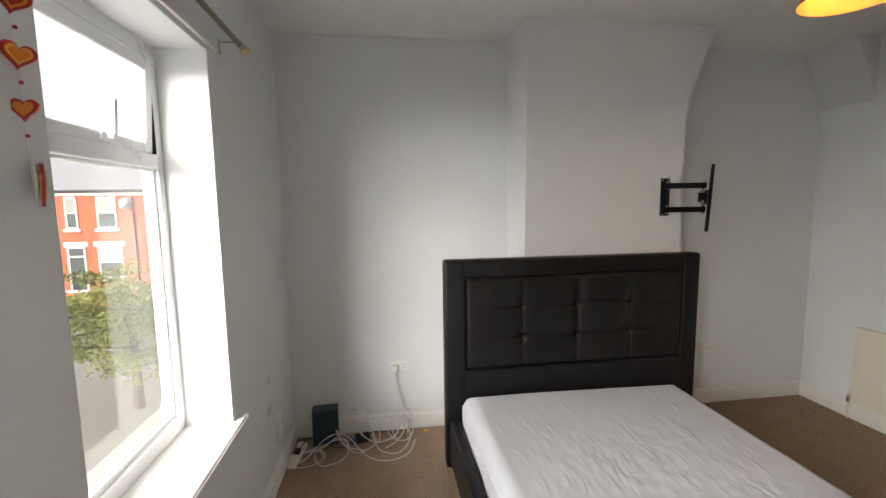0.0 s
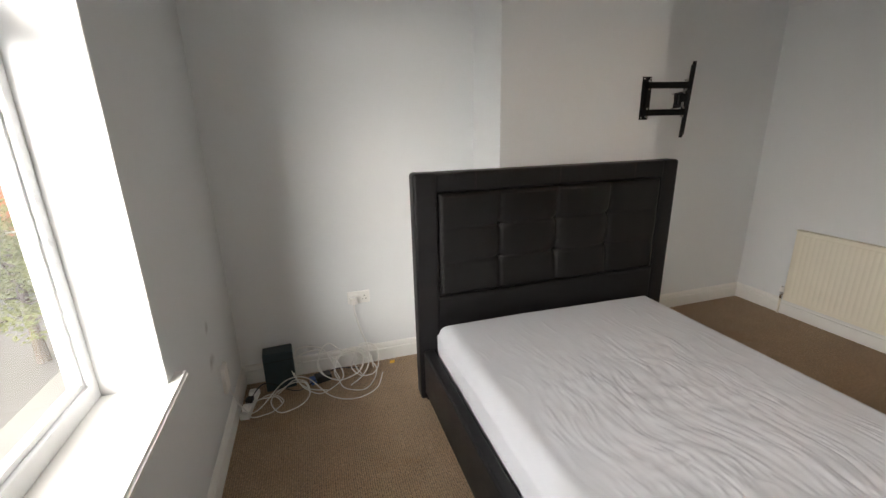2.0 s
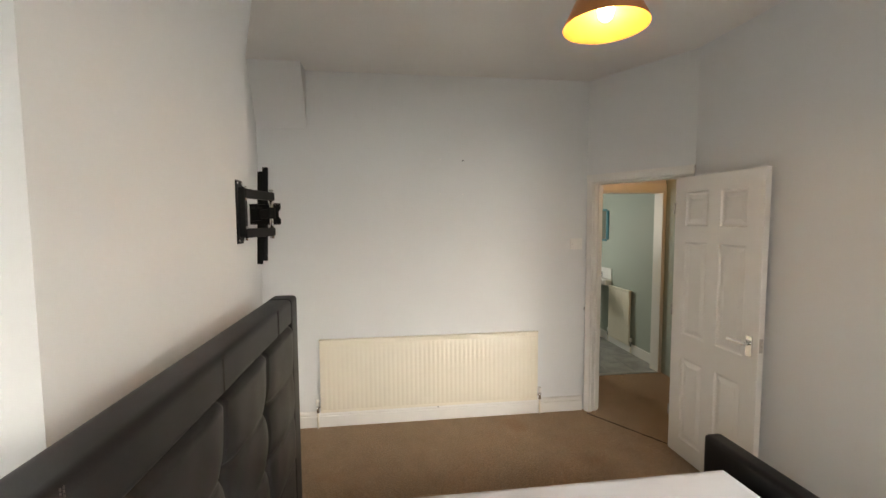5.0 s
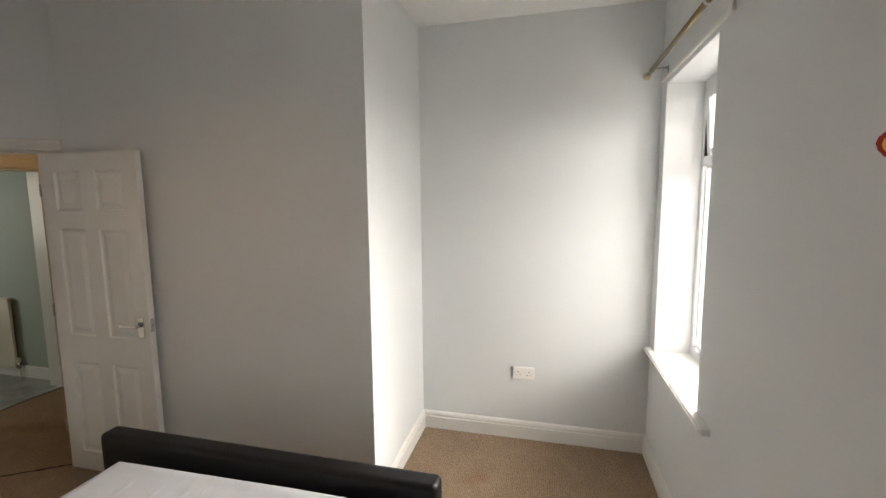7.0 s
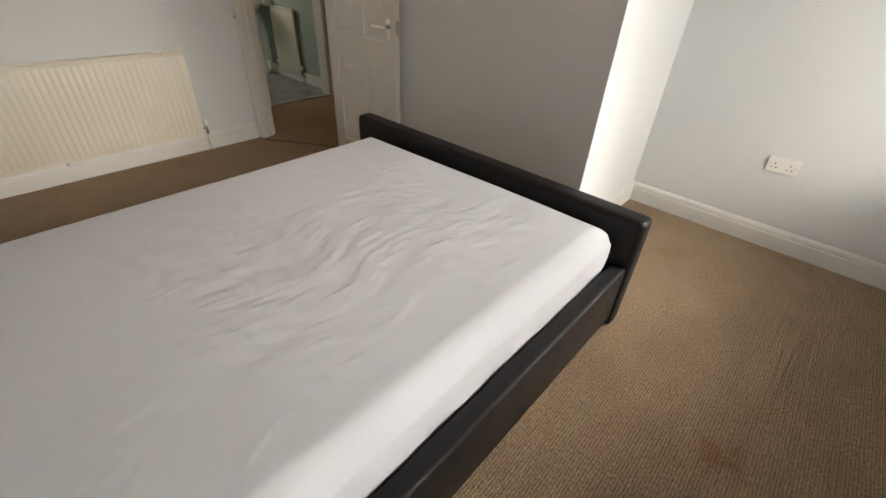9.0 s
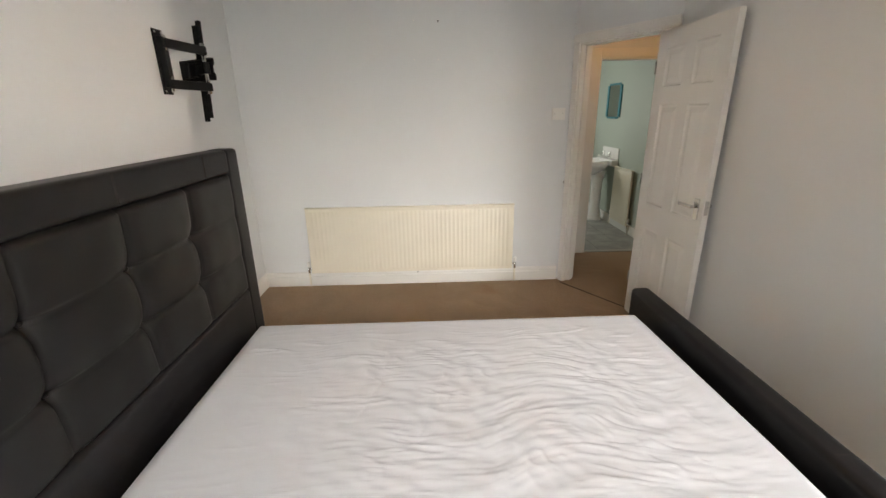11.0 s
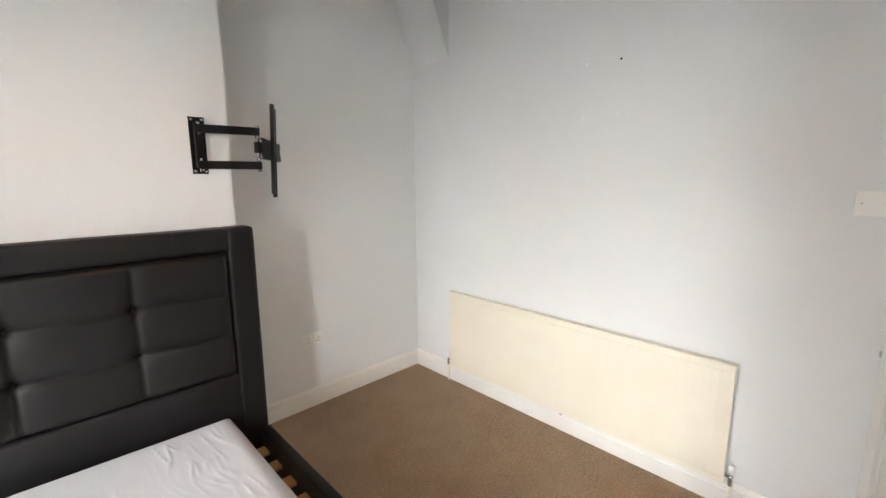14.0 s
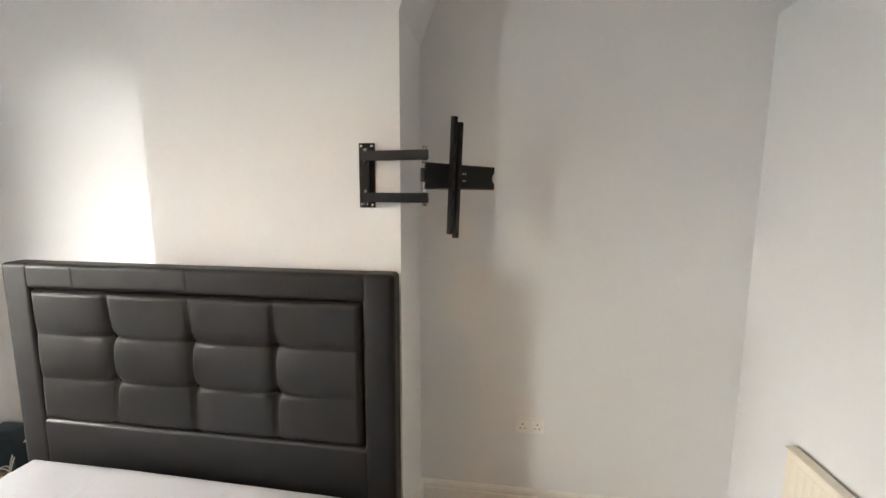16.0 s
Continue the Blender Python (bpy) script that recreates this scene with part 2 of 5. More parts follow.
PLASTIC = mat("white_plastic", (0.84, 0.83, 0.80), 0.35, vary=0.02, bump=0.0)
CABLE = mat("white_cable", (0.74, 0.73, 0.70), 0.45, vary=0.05, bump=0.0)
DARKCABLE = mat("black_cable", (0.02, 0.02, 0.02), 0.5, bump=0.0)
NAVY = mat("dark_teal_plastic", (0.018, 0.042, 0.055), 0.45, vary=0.1, scale=12, bump=0.05)
HOLE = mat("dark_slot", (0.02, 0.02, 0.02), 0.8, bump=0.0)
COPPER = mat("copper_shade_outside", (0.55, 0.25, 0.11), 0.35, metal=0.85, vary=0.06, scale=10, bump=0.02)
GOLD = mat("gold_shade_inside", (0.60, 0.28, 0.065), 0.45, metal=0.4, vary=0.05, scale=10, bump=0.02)
BULB = glow("warm_bulb", (1.0, 0.78, 0.42), 22)
GLASS = glass("window_glass")
RED = mat("red_glass_paint", (0.42, 0.03, 0.02), 0.15, vary=0.1, scale=30, bump=0.0, coat=0.5)
ORANGE = mat("orange_glass_paint", (0.75, 0.22, 0.03), 0.15, vary=0.1, scale=30, bump=0.0, coat=0.5)
YELLOW = mat("amber_glass_paint", (0.80, 0.45, 0.06), 0.15, vary=0.1, scale=30, bump=0.0, coat=0.5)
BATHPAINT = mat("pale_green_paint", (0.38, 0.43, 0.38), 0.6, vary=0.02, scale=2, fine=80, bump=0.08)
CERAMIC = mat("white_ceramic", (0.82, 0.82, 0.81), 0.1, vary=0.01, bump=0.0)
TEAL = mat("teal_mirror_frame", (0.03, 0.20, 0.25), 0.3, vary=0.1, scale=20)
MIRROR = mat("mirror_silver", (0.9, 0.9, 0.9), 0.02, metal=1.0, vary=0.0, bump=0.0)
TILE = mat("grey_floor_tile", (0.30, 0.31, 0.30), 0.4, vary=0.42, scale=5, fine=40, bump=0.03)
GROUT = mat("grout", (0.30, 0.29, 0.27), 0.9)
BRICK = brick_mat("red_brick")
SLATE = mat("grey_slate", (0.30, 0.31, 0.33), 0.6, vary=0.1, scale=3, fine=12, bump=0.3, dist=0.01)
STONE = mat("white_painted_stone", (0.78, 0.77, 0.74), 0.7, vary=0.04, scale=2, fine=20)
PAVING = mat("pale_paving", (0.45, 0.44, 0.41), 0.9, vary=0.1, scale=0.8, fine=25, bump=0.2, dist=0.01)
ASPHALT = mat("asphalt", (0.25, 0.245, 0.23), 0.9, vary=0.10, scale=0.6, fine=9, bump=0.05, dist=0.004)
DARKPANE = mat("dark_house_glass", (0.10, 0.12, 0.13), 0.08, vary=0.2, scale=0.9, bump=0.0)
CURTAIN = mat("pale_net_curtain", (0.32, 0.33, 0.32), 0.8, vary=0.1, scale=3)
FRONTDOOR = mat("dark_front_door", (0.03, 0.05, 0.05), 0.4, vary=0.2, scale=3)
LEAF = mat("leaf_green", (0.22, 0.235, 0.05), 0.5, vary=0.2, scale=1.4, fine=8, bump=0.0, tint=(0.085, 0.12, 0.028))
BARK = mat("bark", (0.12, 0.09, 0.06), 0.9, vary=0.2, scale=8, fine=40, bump=0.6, dist=0.02)
CARPAINT = mat("white_car_paint", (0.75, 0.76, 0.77), 0.2, vary=0.01, bump=0.0, coat=0.6)
DISH = mat("grey_dish", (0.35, 0.35, 0.35), 0.5)
FLUFF = mat("seam_dust", (0.05, 0.035, 0.025), 0.95)
CLEARPLASTIC = glass("clear_plastic", 0.08, (0.93, 0.97, 0.98))
PINK = mat("pink_label", (0.62, 0.18, 0.50), 0.35, bump=0.0)
CYAN = mat("cyan_label", (0.05, 0.45, 0.55), 0.35, bump=0.0)
BLUE = mat("blue_label", (0.07, 0.14, 0.42), 0.35, bump=0.0)
REDLABEL = mat("red_label", (0.65, 0.06, 0.05), 0.35, bump=0.0)


# ---- mesh helpers ----
def mesh(name, bm, material, smooth=False):
    bmesh.ops.recalc_face_normals(bm, faces=bm.faces)
    me = bpy.data.meshes.new(name)
    bm.to_mesh(me)
    bm.free()
    for f in me.polygons:
        f.use_smooth = smooth
    me.materials.append(material)
    return new(name, me)


def part(name, bm, material, parent, label="", smooth=False):
    ob = mesh(name, bm, material, smooth)
    ob.parent = parent
    if label:
        ob["label"] = label
    return ob


def structure(name, bm, material, label, category, smooth=False):
    return tagged(mesh(name, bm, material, smooth), label, category, kind="structure")


def empty(name, m, label, category, group=""):
    ob = new(name)
    ob.matrix_world = m
    return tagged(ob, label, category, group)


def bx(bm, x0, y0, z0, x1, y1, z1, bevel=0.0, segments=2, m=None):
    """A box between two corners, its edges rounded by bevel."""
    vs = bmesh.ops.create_cube(bm, size=1)["verts"]
    bmesh.ops.transform(bm, matrix=Matrix.Translation(((x0 + x1) / 2, (y0 + y1) / 2, (z0 + z1) / 2)) @ Matrix.Diagonal((x1 - x0, y1 - y0, z1 - z0, 1)), verts=vs)
    if bevel:
        es = list({e for v in vs for e in v.link_edges})
        vs = bmesh.ops.bevel(bm, geom=es, offset=bevel, segments=segments, profile=0.6, affect="EDGES")["verts"]
    if m is not None:
        bmesh.ops.transform(bm, matrix=m, verts=vs)
    return bm


def box(*a, **k):
    return bx(bmesh.new(), *a, **k)


def prism(bm, points, axis, lo, hi):
    """A polygon in the plane across axis (0, 1, 2), pushed from lo to hi."""
    def at(p, h):
        q = list(p)
        q.insert(axis, h)
        return q
    a = [bm.verts.new(at(p, lo)) for p in points]
    b = [bm.verts.new(at(p, hi)) for p in points]
    bm.faces.new(a)
    bm.faces.new(b[::-1])
    for i in range(len(points)):
        j = (i + 1) % len(points)
        bm.faces.new((a[i], b[i], b[j], a[j]))
    return bm


def lathe(bm, profile, m=None, segments=24, cap=True):
    """A profile of (radius, height) turned about z."""
    rings = []
    for r, z in profile:
        rings.append([bm.verts.new((r * math.cos(2 * math.pi * k / segments), r * math.sin(2 * math.pi * k / segments), z)) for k in range(segments)])
    for a, b in zip(rings, rings[1:]):
        for k in range(segments):
            j = (k + 1) % segments
            bm.faces.new((a[k], a[j], b[j], b[k]))
    if cap:
        bm.faces.new(rings[0][::-1])
        bm.faces.new(rings[-1])
    if m is not None:
        bmesh.ops.transform(bm, matrix=m, verts=[v for r in rings for v in r])
    return bm


def rod(bm, a, b, r, segments=12):
    a, b = Vector(a), Vector(b)
    m = Matrix.Translation(a) @ (b - a).to_track_quat("Z", "Y").to_matrix().to_4x4()
    return lathe(bm, [(r, 0), (r, (b - a).length)], m, segments)


def tube(name, points, r, material, parent=None, label="", category="", smooth_path=True):
    """A round cable through the points, as a mesh."""
    pts = [Vector(p) for p in points]
    fine = []
    for i in range(len(pts) - 1):
        p0, p1, p2, p3 = pts[max(i - 1, 0)], pts[i], pts[i + 1], pts[min(i + 2, len(pts) - 1)]
        for k in range(8):
            s = k / 8
            fine.append(0.5 * ((2 * p1) + (p2 - p0) * s + (2 * p0 - 5 * p1 + 4 * p2 - p3) * s * s + (3 * p1 - p0 - 3 * p2 + p3) * s ** 3))
    fine.append(pts[-1])
    bm = bmesh.new()
    rings, up = [], Vector((0.31, 0.2, 0.93))
    for i, p in enumerate(fine):
        d = (fine[min(i + 1, len(fine) - 1)] - fine[max(i - 1, 0)]).normalized()
        u = d.cross(up).normalized()
        w = d.cross(u)
        rings.append([bm.verts.new(p + r * (math.cos(a) * u + math.sin(a) * w)) for a in [2 * math.pi * k / 8 for k in range(8)]])
    for a, b in zip(rings, rings[1:]):
        for k in range(8):
            j = (k + 1) % 8
            bm.faces.new((a[k], a[j], b[j], b[k]))
    bm.faces.new(rings[0][::-1])
    bm.faces.new(rings[-1])
    ob = mesh(name, bm, material, True)
    if parent:
        ob.parent = parent
    if label:
        tagged(ob, label, category)
    return ob


# ---- bedroom: walls, floor, ceiling ----
H = 2.876                      # ceiling
WX, EX = -0.44, 3.855          # window wall, radiator wall
NY, AY, SY = 3.43, -0.635, 0.28  # back wall, alcove wall, wall at the bed's foot
CX0, CX1, CY = 1.185, 2.315, 3.018  # chimney breast
BX = 1.105                     # corner of the wall at the bed's foot
OUT = -0.714                   # outer face of the window wall
WIN = ((1.375, 2.275), (-0.525, 0.25))  # reveals of the two windows
WZ0, WZ1 = 0.715, 2.365

bm = bmesh.new()
ys = [-0.95, WIN[1][0], WIN[1][1], WIN[0][0], WIN[0][1], 3.75]
for i in range(5):
    if i in (1, 3):
        bx(bm, OUT, ys[i], 0, WX, ys[i + 1], WZ0)
        bx(bm, OUT, ys[i], WZ1, WX, ys[i + 1], H)
    else:
        bx(bm, OUT, ys[i], 0, WX, ys[i + 1], H)
structure("wall_west", bm, PAINT, "pale grey painted plaster wall with two deep window openings", "wall")
structure("wall_north", box(WX, NY, 0, 4.0, NY + 0.2, H), PAINT, "pale grey painted plaster wall behind the bed", "wall")
bm = prism(bmesh.new(), [(CX0, 0), (CX1, 0), (CX1, 2.36), (2.52, H), (CX0, H)], 1, CY, NY - 0.001)
structure("chimney_breast", bm, PAINT, "pale painted chimney breast flaring out under the ceiling", "wall")
bm = prism(bmesh.new(), [(EX, 2.43), (EX, H), (3.66, H)], 1, 3.05, NY - 0.001)
structure("corbel", bm, PAINT, "sloping painted plaster boxing under the ceiling", "wall")
structure("wall_east", box(EX, 0.705, 0, EX + 0.14, NY, H), PAINT, "pale grey painted wall with a radiator", "wall")
structure("wall_south", box(BX, SY - 0.11, 0, 3.10, SY, H), PAINT, "pale grey painted wall at the foot of the bed", "wall")
structure("wall_recess_side", box(BX, AY, 0, BX + 0.11, SY - 0.11, H), PAINT, "narrow painted return wall of the recess", "wall")
structure("wall_recess", box(WX, AY - 0.2, 0, BX + 0.11, AY, H), PAINT, "pale grey painted recess wall with a socket", "wall")
structure("ceiling", box(-0.75, -0.9, H, 4.05, 3.7, H + 0.12), CEIL, "off-white painted plaster ceiling, slightly uneven", "ceiling")
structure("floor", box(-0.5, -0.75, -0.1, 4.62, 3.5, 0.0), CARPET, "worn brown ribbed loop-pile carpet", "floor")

# diagonal wall with the door opening, in its own frame: u from the radiator wall to the south wall
A, B = Vector((EX, 0.705, 0)), Vector((3.10, SY, 0))
U = (B - A).normalized()
DIAG = Matrix(((U.x, -U.y, 0, A.x), (U.y, U.x, 0, A.y), (0, 0, 1, 0), (0, 0, 0, 1)))   # local y points out of the room
LD = (B - A).length
O0, O1, OH = 0.075, LD - 0.062, 2.01
bm = bmesh.new()
bx(bm, -0.05, 0, 0, O0 - 0.03, 0.10, H)
bx(bm, O1 + 0.03, 0, 0, LD + 0.05, 0.10, H)
bx(bm, O0 - 0.03, 0, OH + 0.03, O1 + 0.03, 0.10, H)
ob = structure("wall_southeast", bm, PAINT, "narrow painted wall set across the corner with the doorway", "wall")
ob.matrix_world = DIAG
bm = bmesh.new()
bx(bm, O0 - 0.03, -0.004, 0, O0, 0.115, OH + 0.03, 0.003)
bx(bm, O1, -0.004, 0, O1 + 0.03, 0.115, OH + 0.03, 0.003)
bx(bm, O0, -0.004, OH, O1, 0.115, OH + 0.03, 0.003)
bx(bm, O0, 0.045, 0, O0 + 0.012, 0.085, OH, 0.002)
bx(bm, O0 + 0.012, 0.045, OH - 0.012, O1, 0.085, OH, 0.002)
ob = structure("door_lining", bm, GLOSS, "white gloss painted timber door lining", "door frame")
ob.matrix_world = DIAG
bm = bmesh.new()
for y0, y1 in ((-0.022, -0.005), (0.116, 0.133)):
    bx(bm, O0 - 0.062, y0, 0, O0 - 0.008, y1, OH + 0.008, 0.005)
    bx(bm, O1 + 0.008, y0, 0, O1 + 0.06, y1, OH + 0.008, 0.005)
    bx(bm, O0 - 0.068, y0, OH + 0.0085, O1 + 0.066, y1, OH + 0.066, 0.005)
    bx(bm, O0 - 0.068, y0 - 0.006, OH + 0.052, O1 + 0.066, y1 - 0.001, OH + 0.07, 0.004)
ob = structure("architrave", bm, GLOSS, "white gloss painted moulded architrave round the doorway", "trim")
ob.matrix_world = DIAG
bm = bmesh.new()
bx(bm, -0.004, -0.020, 0.908, 0.012, 0.004, 0.930, 0.003)
ob = tagged(mesh("strike_plate", bm, STEEL), "small dull steel latch fitting on the door jamb", "strike plate")
ob.matrix_world = DIAG
bm = bmesh.new()
for k in range(26):
    u = O0 + (O1 - O0) * k / 26
    w = random.uniform(0.006, 0.014)
    bx(bm, u, -0.03 + random.uniform(-0.004, 0.004) + 0.05 * (k / 26 - 0.5), 0.001, u + (O1 - O0) / 26 + 0.002, -0.03 + w + 0.05 * (k / 26 - 0.5), 0.004)
ob = structure("carpet_seam", bm, FLUFF, "dark frayed carpet seam across the doorway", "trim")
ob.matrix_world = DIAG


def skirting(p, q, n=1):
    """Moulded skirting board from p to q on the floor, standing out to the left of that way."""
    p, q = Vector((*p, 0)), Vector((*q, 0))
    d = (q - p).normalized()
    m = Matrix(((d.x, -d.y, 0, p.x), (d.y, d.x, 0, p.y), (0, 0, 1, 0), (0, 0, 0, 1)))
    prof = [(0.001, 0.0), (0.019, 0.0), (0.019, 0.088), (0.013, 0.094), (0.017, 0.102), (0.013, 0.118), (0.006, 0.128), (0.001, 0.13)]
    bm = prism(bmesh.new(), prof, 0, 0, (q - p).length)
    ob = structure("baseboard", bm, GLOSS, "white gloss painted moulded skirting board", "skirting")
    ob.matrix_world = m


for p, q in (((WX, NY), (WX, AY)),
             ((CX0, NY), (WX, NY)), ((CX0, CY), (CX0, NY)), ((CX1, CY), (CX0, CY)), ((CX1, NY), (CX1, CY)),
             ((EX, NY), (CX1, NY)), ((EX, 0.73), (EX, NY)), ((BX, SY), (3.08, SY)), ((BX, AY), (BX, SY)), ((WX, AY), (BX, AY))):
    a, b = Vector(p), Vector(q)
    skirting(tuple(a), tuple(b))


# ---- windows ----
def window(number, y0, y1, sill_ends):
    """A white plastic window in its reveal: fixed pane below, top-hung light above, sill board, pole."""
    w = empty("window_%d" % number, pose(WX, (y0 + y1) / 2, WZ0 + 0.03), "white plastic window with a top-hung light in a deep white reveal", "window")
    w["kind"] = "structure"
    h, top, fx = (y1 - y0) / 2, WZ1 - WZ0 - 0.03, -0.20
    tz = 1.13                                   # underside of the transom
    bm = bmesh.new()
    bx(bm, fx - 0.07, -h, 0, fx, -h + 0.045, top, 0.006)
    bx(bm, fx - 0.07, h - 0.045, 0, fx, h, top, 0.006)
    bx(bm, fx - 0.069, -h + 0.042, 0, fx - 0.001, h - 0.042, 0.065, 0.006)
    bx(bm, fx - 0.069, -h + 0.042, top - 0.06, fx - 0.001, h - 0.042, top, 0.006)
    bx(bm, fx - 0.069, -h + 0.042, tz, fx - 0.001, h - 0.042, tz + 0.056, 0.006)
    part("window_frame", bm, UPVC, w)
    for a, b in ((-h + 0.045, 1), (h - 0.045, -1)):   # glazing beads beside the fixed pane
        part("glazing_bead", box(fx - 0.05, min(a, a + b * 0.014), 0.065, fx - 0.016, max(a, a + b * 0.014), tz, 0.004), UPVC, w)
    part("glazing_bead", box(fx - 0.05, -h + 0.059, 0.065, fx - 0.016, h - 0.059, 0.087, 0.004), UPVC, w)
    part("glazing_bead", box(fx - 0.05, -h + 0.059, tz - 0.014, fx - 0.016, h - 0.059, tz, 0.004), UPVC, w)
    panes = []
    for zz0, zz1 in ((0.080, tz - 0.015), (tz + 0.092, top - 0.11)):
        p = part("pane", box(fx - 0.040, -h + 0.056, zz0, fx - 0.034, h - 0.056, zz1), GLASS, w, "clear double-glazed pane")
        p.visible_shadow = False
        panes.append(p)
    # the opening light, ajar at the foot
    sash = part("sash", bmesh.new(), UPVC, w)
    bm = bmesh.new()
    s0, s1, a, b = tz + 0.059, top - 0.062, -h + 0.049, h - 0.049
    for q in ((a, s0, a + 0.050, s1), (b - 0.050, s0, b, s1)):
        bx(bm, fx - 0.052, q[0], q[1], fx + 0.012, q[2], q[3], 0.008)
    for q in ((a + 0.05, s0, b - 0.05, s0 + 0.042), (a + 0.05, s1 - 0.056, b - 0.05, s1)):
        bx(bm, fx - 0.051, q[0], q[1], fx + 0.011, q[2], q[3], 0.008)
    me = sash.data
    bm.to_mesh(me)
    bm.free()
    gasket = bmesh.new()
    for q in ((a - 0.004, s0, a - 0.0005, s1), (b + 0.0005, s0, b + 0.004, s1), (a, s1 + 0.0005, b, s1 + 0.004)):
        bx(gasket, fx - 0.066, q[0], q[1], fx - 0.002, q[2], q[3])
    part("gasket", gasket, RUBBER, w, "black rubber gasket")
    ajar = Matrix.Translation((fx - 0.02, 0, s1)) @ Matrix.Rotation(radians(4), 4, "Y") @ Matrix.Translation((0.02 - fx, 0, -s1))
    sash.matrix_local = ajar
    panes[1].matrix_local = ajar
    bm = bmesh.new()
    c = h * 0.22
    bx(bm, fx + 0.012, c - 0.03, s0 + 0.012, fx + 0.026, c + 0.03, s0 + 0.042, 0.005)
    bx(bm, fx + 0.024, c - 0.012, s0 + 0.018, fx + 0.05, c + 0.012, s0 + 0.04, 0.006)
    bx(bm, fx + 0.040, c - 0.008, s0 + 0.03, fx + 0.052, c + 0.010, s0 + 0.15, 0.005)
    part("handle", bm, UPVC, sash, "white lever handle")
    bm = prism(bmesh.new(), [(fx - 0.07, -h + 0.001), (fx - 0.07, h - 0.001), (0.001, h - 0.001), (0.001, sill_ends[1] - (y0 + y1) / 2), (0.045, sill_ends[1] - (y0 + y1) / 2),
                             (0.045, sill_ends[0] - (y0 + y1) / 2), (0.001, sill_ends[0] - (y0 + y1) / 2), (0.001, -h + 0.001)], 2, -0.029, 0.0)
    es = [e for e in bm.edges if all(v.co.x > 0.03 for v in e.verts)]
    bmesh.ops.bevel(bm, geom=es, offset=0.009, segments=3, affect="EDGES")
    part("window_sill", bm, GLOSS, w, "white gloss painted sill board with a rounded nose")
    # bright linings of the reveal
    part("reveal_lining", box(fx, -h + 0.0005, 0.0, -0.001, -h + 0.005, top), REVEAL, w)
    part("reveal_lining", box(fx, h - 0.005, 0.0, -0.001, h - 0.0005, top), REVEAL, w)
    part("reveal_lining", box(fx, -h + 0.005, top - 0.005, -0.001, h - 0.005, top - 0.0005), REVEAL, w)
    return w


window(1, *WIN[0], (1.29, 2.355))
window(2, *WIN[1], (AY + 0.032, 0.415))


def pole(y0, y1, brackets):
    p = empty("curtain_pole", pose(WX + 0.09, y0, 2.435), "antique brass curtain pole with cream finials above the window", "curtain pole", "curtain poles")
    part("pole", rod(bmesh.new(), (0, 0, 0), (0, y1 - y0, 0), 0.012, 16), BRASS, p, smooth=True)
    for y, s in ((0, -1), (y1 - y0, 1)):
        m = Matrix.Translation((0, y, 0)) @ Matrix.Rotation(radians(-90 * s), 4, "X")
        part("finial", lathe(bmesh.new(), [(0.013, 0), (0.016, 0.006), (0.012, 0.012), (0.020, 0.024), (0.023, 0.036), (0.018, 0.048), (0.006, 0.055)], m), AMBER, p, "cream resin finial", True)
    for y in brackets:
        bm = bmesh.new()
        bx(bm, -0.089, y - y0 - 0.008, -0.045, -0.084, y - y0 + 0.008, 0.02, 0.001)
        bx(bm, -0.086, y - y0 - 0.004, 0.005, -0.010, y - y0 + 0.004, 0.012, 0.001)
        lathe(bm, [(0.016, -0.006), (0.016, 0.006)], Matrix.Translation((0, y - y0, 0)) @ Matrix.Rotation(radians(90), 4, "X"), 16)
        part("bracket", bm, STEEL, p, "dark steel bracket")


pole(1.18, 2.44, (1.27, 2.41))
pole(-0.585, 0.43, (-0.50, 0.38))
for y0, y1 in ((1.30, 2.36), (-0.60, 0.40)):
    structure("trim", box(WX + 0.001, y0, 2.382, WX + 0.016, y1, 2.402, 0.004), GLOSS, "thin white painted batten over the window", "trim")


# ---- bed ----
bed = empty("bed", pose(1.48, 1.78, 0), "double bed frame upholstered in dark brown leatherette with a tufted headboard", "bed")
HX0, HX1, HT, HF, HB = 0.615 - 1.48, 2.332 - 1.48, 1.372, 2.832 - 1.78, 2.935 - 1.78
PX0, PX1, PZ0, PZ1 = 0.748 - 1.48, 2.208 - 1.48, 0.675, 1.262
head = part("headboard", box(PX0 - 0.04, HF + 0.05, 0.05, PX1 + 0.04, HB - 0.004, HT - 0.03), LEATHER, bed)
part("border", box(HX0, HF, 0.03, PX0, HB, HT, 0.024, 5), LEATHER, head, "padded border", True)
part("border", box(PX1, HF, 0.03, HX1, HB, HT, 0.024, 5), LEATHER, head, "padded border", True)
part("border", box(PX0 - 0.02, HF + 0.001, PZ1, PX1 + 0.02, HB - 0.001, HT - 0.001, 0.024, 5), LEATHER, head, "padded border", True)
part("border", box(PX0 - 0.02, HF + 0.002, 0.03, PX1 + 0.02, HB - 0.001, PZ0, 0.024, 5), LEATHER, head, "padded border", True)


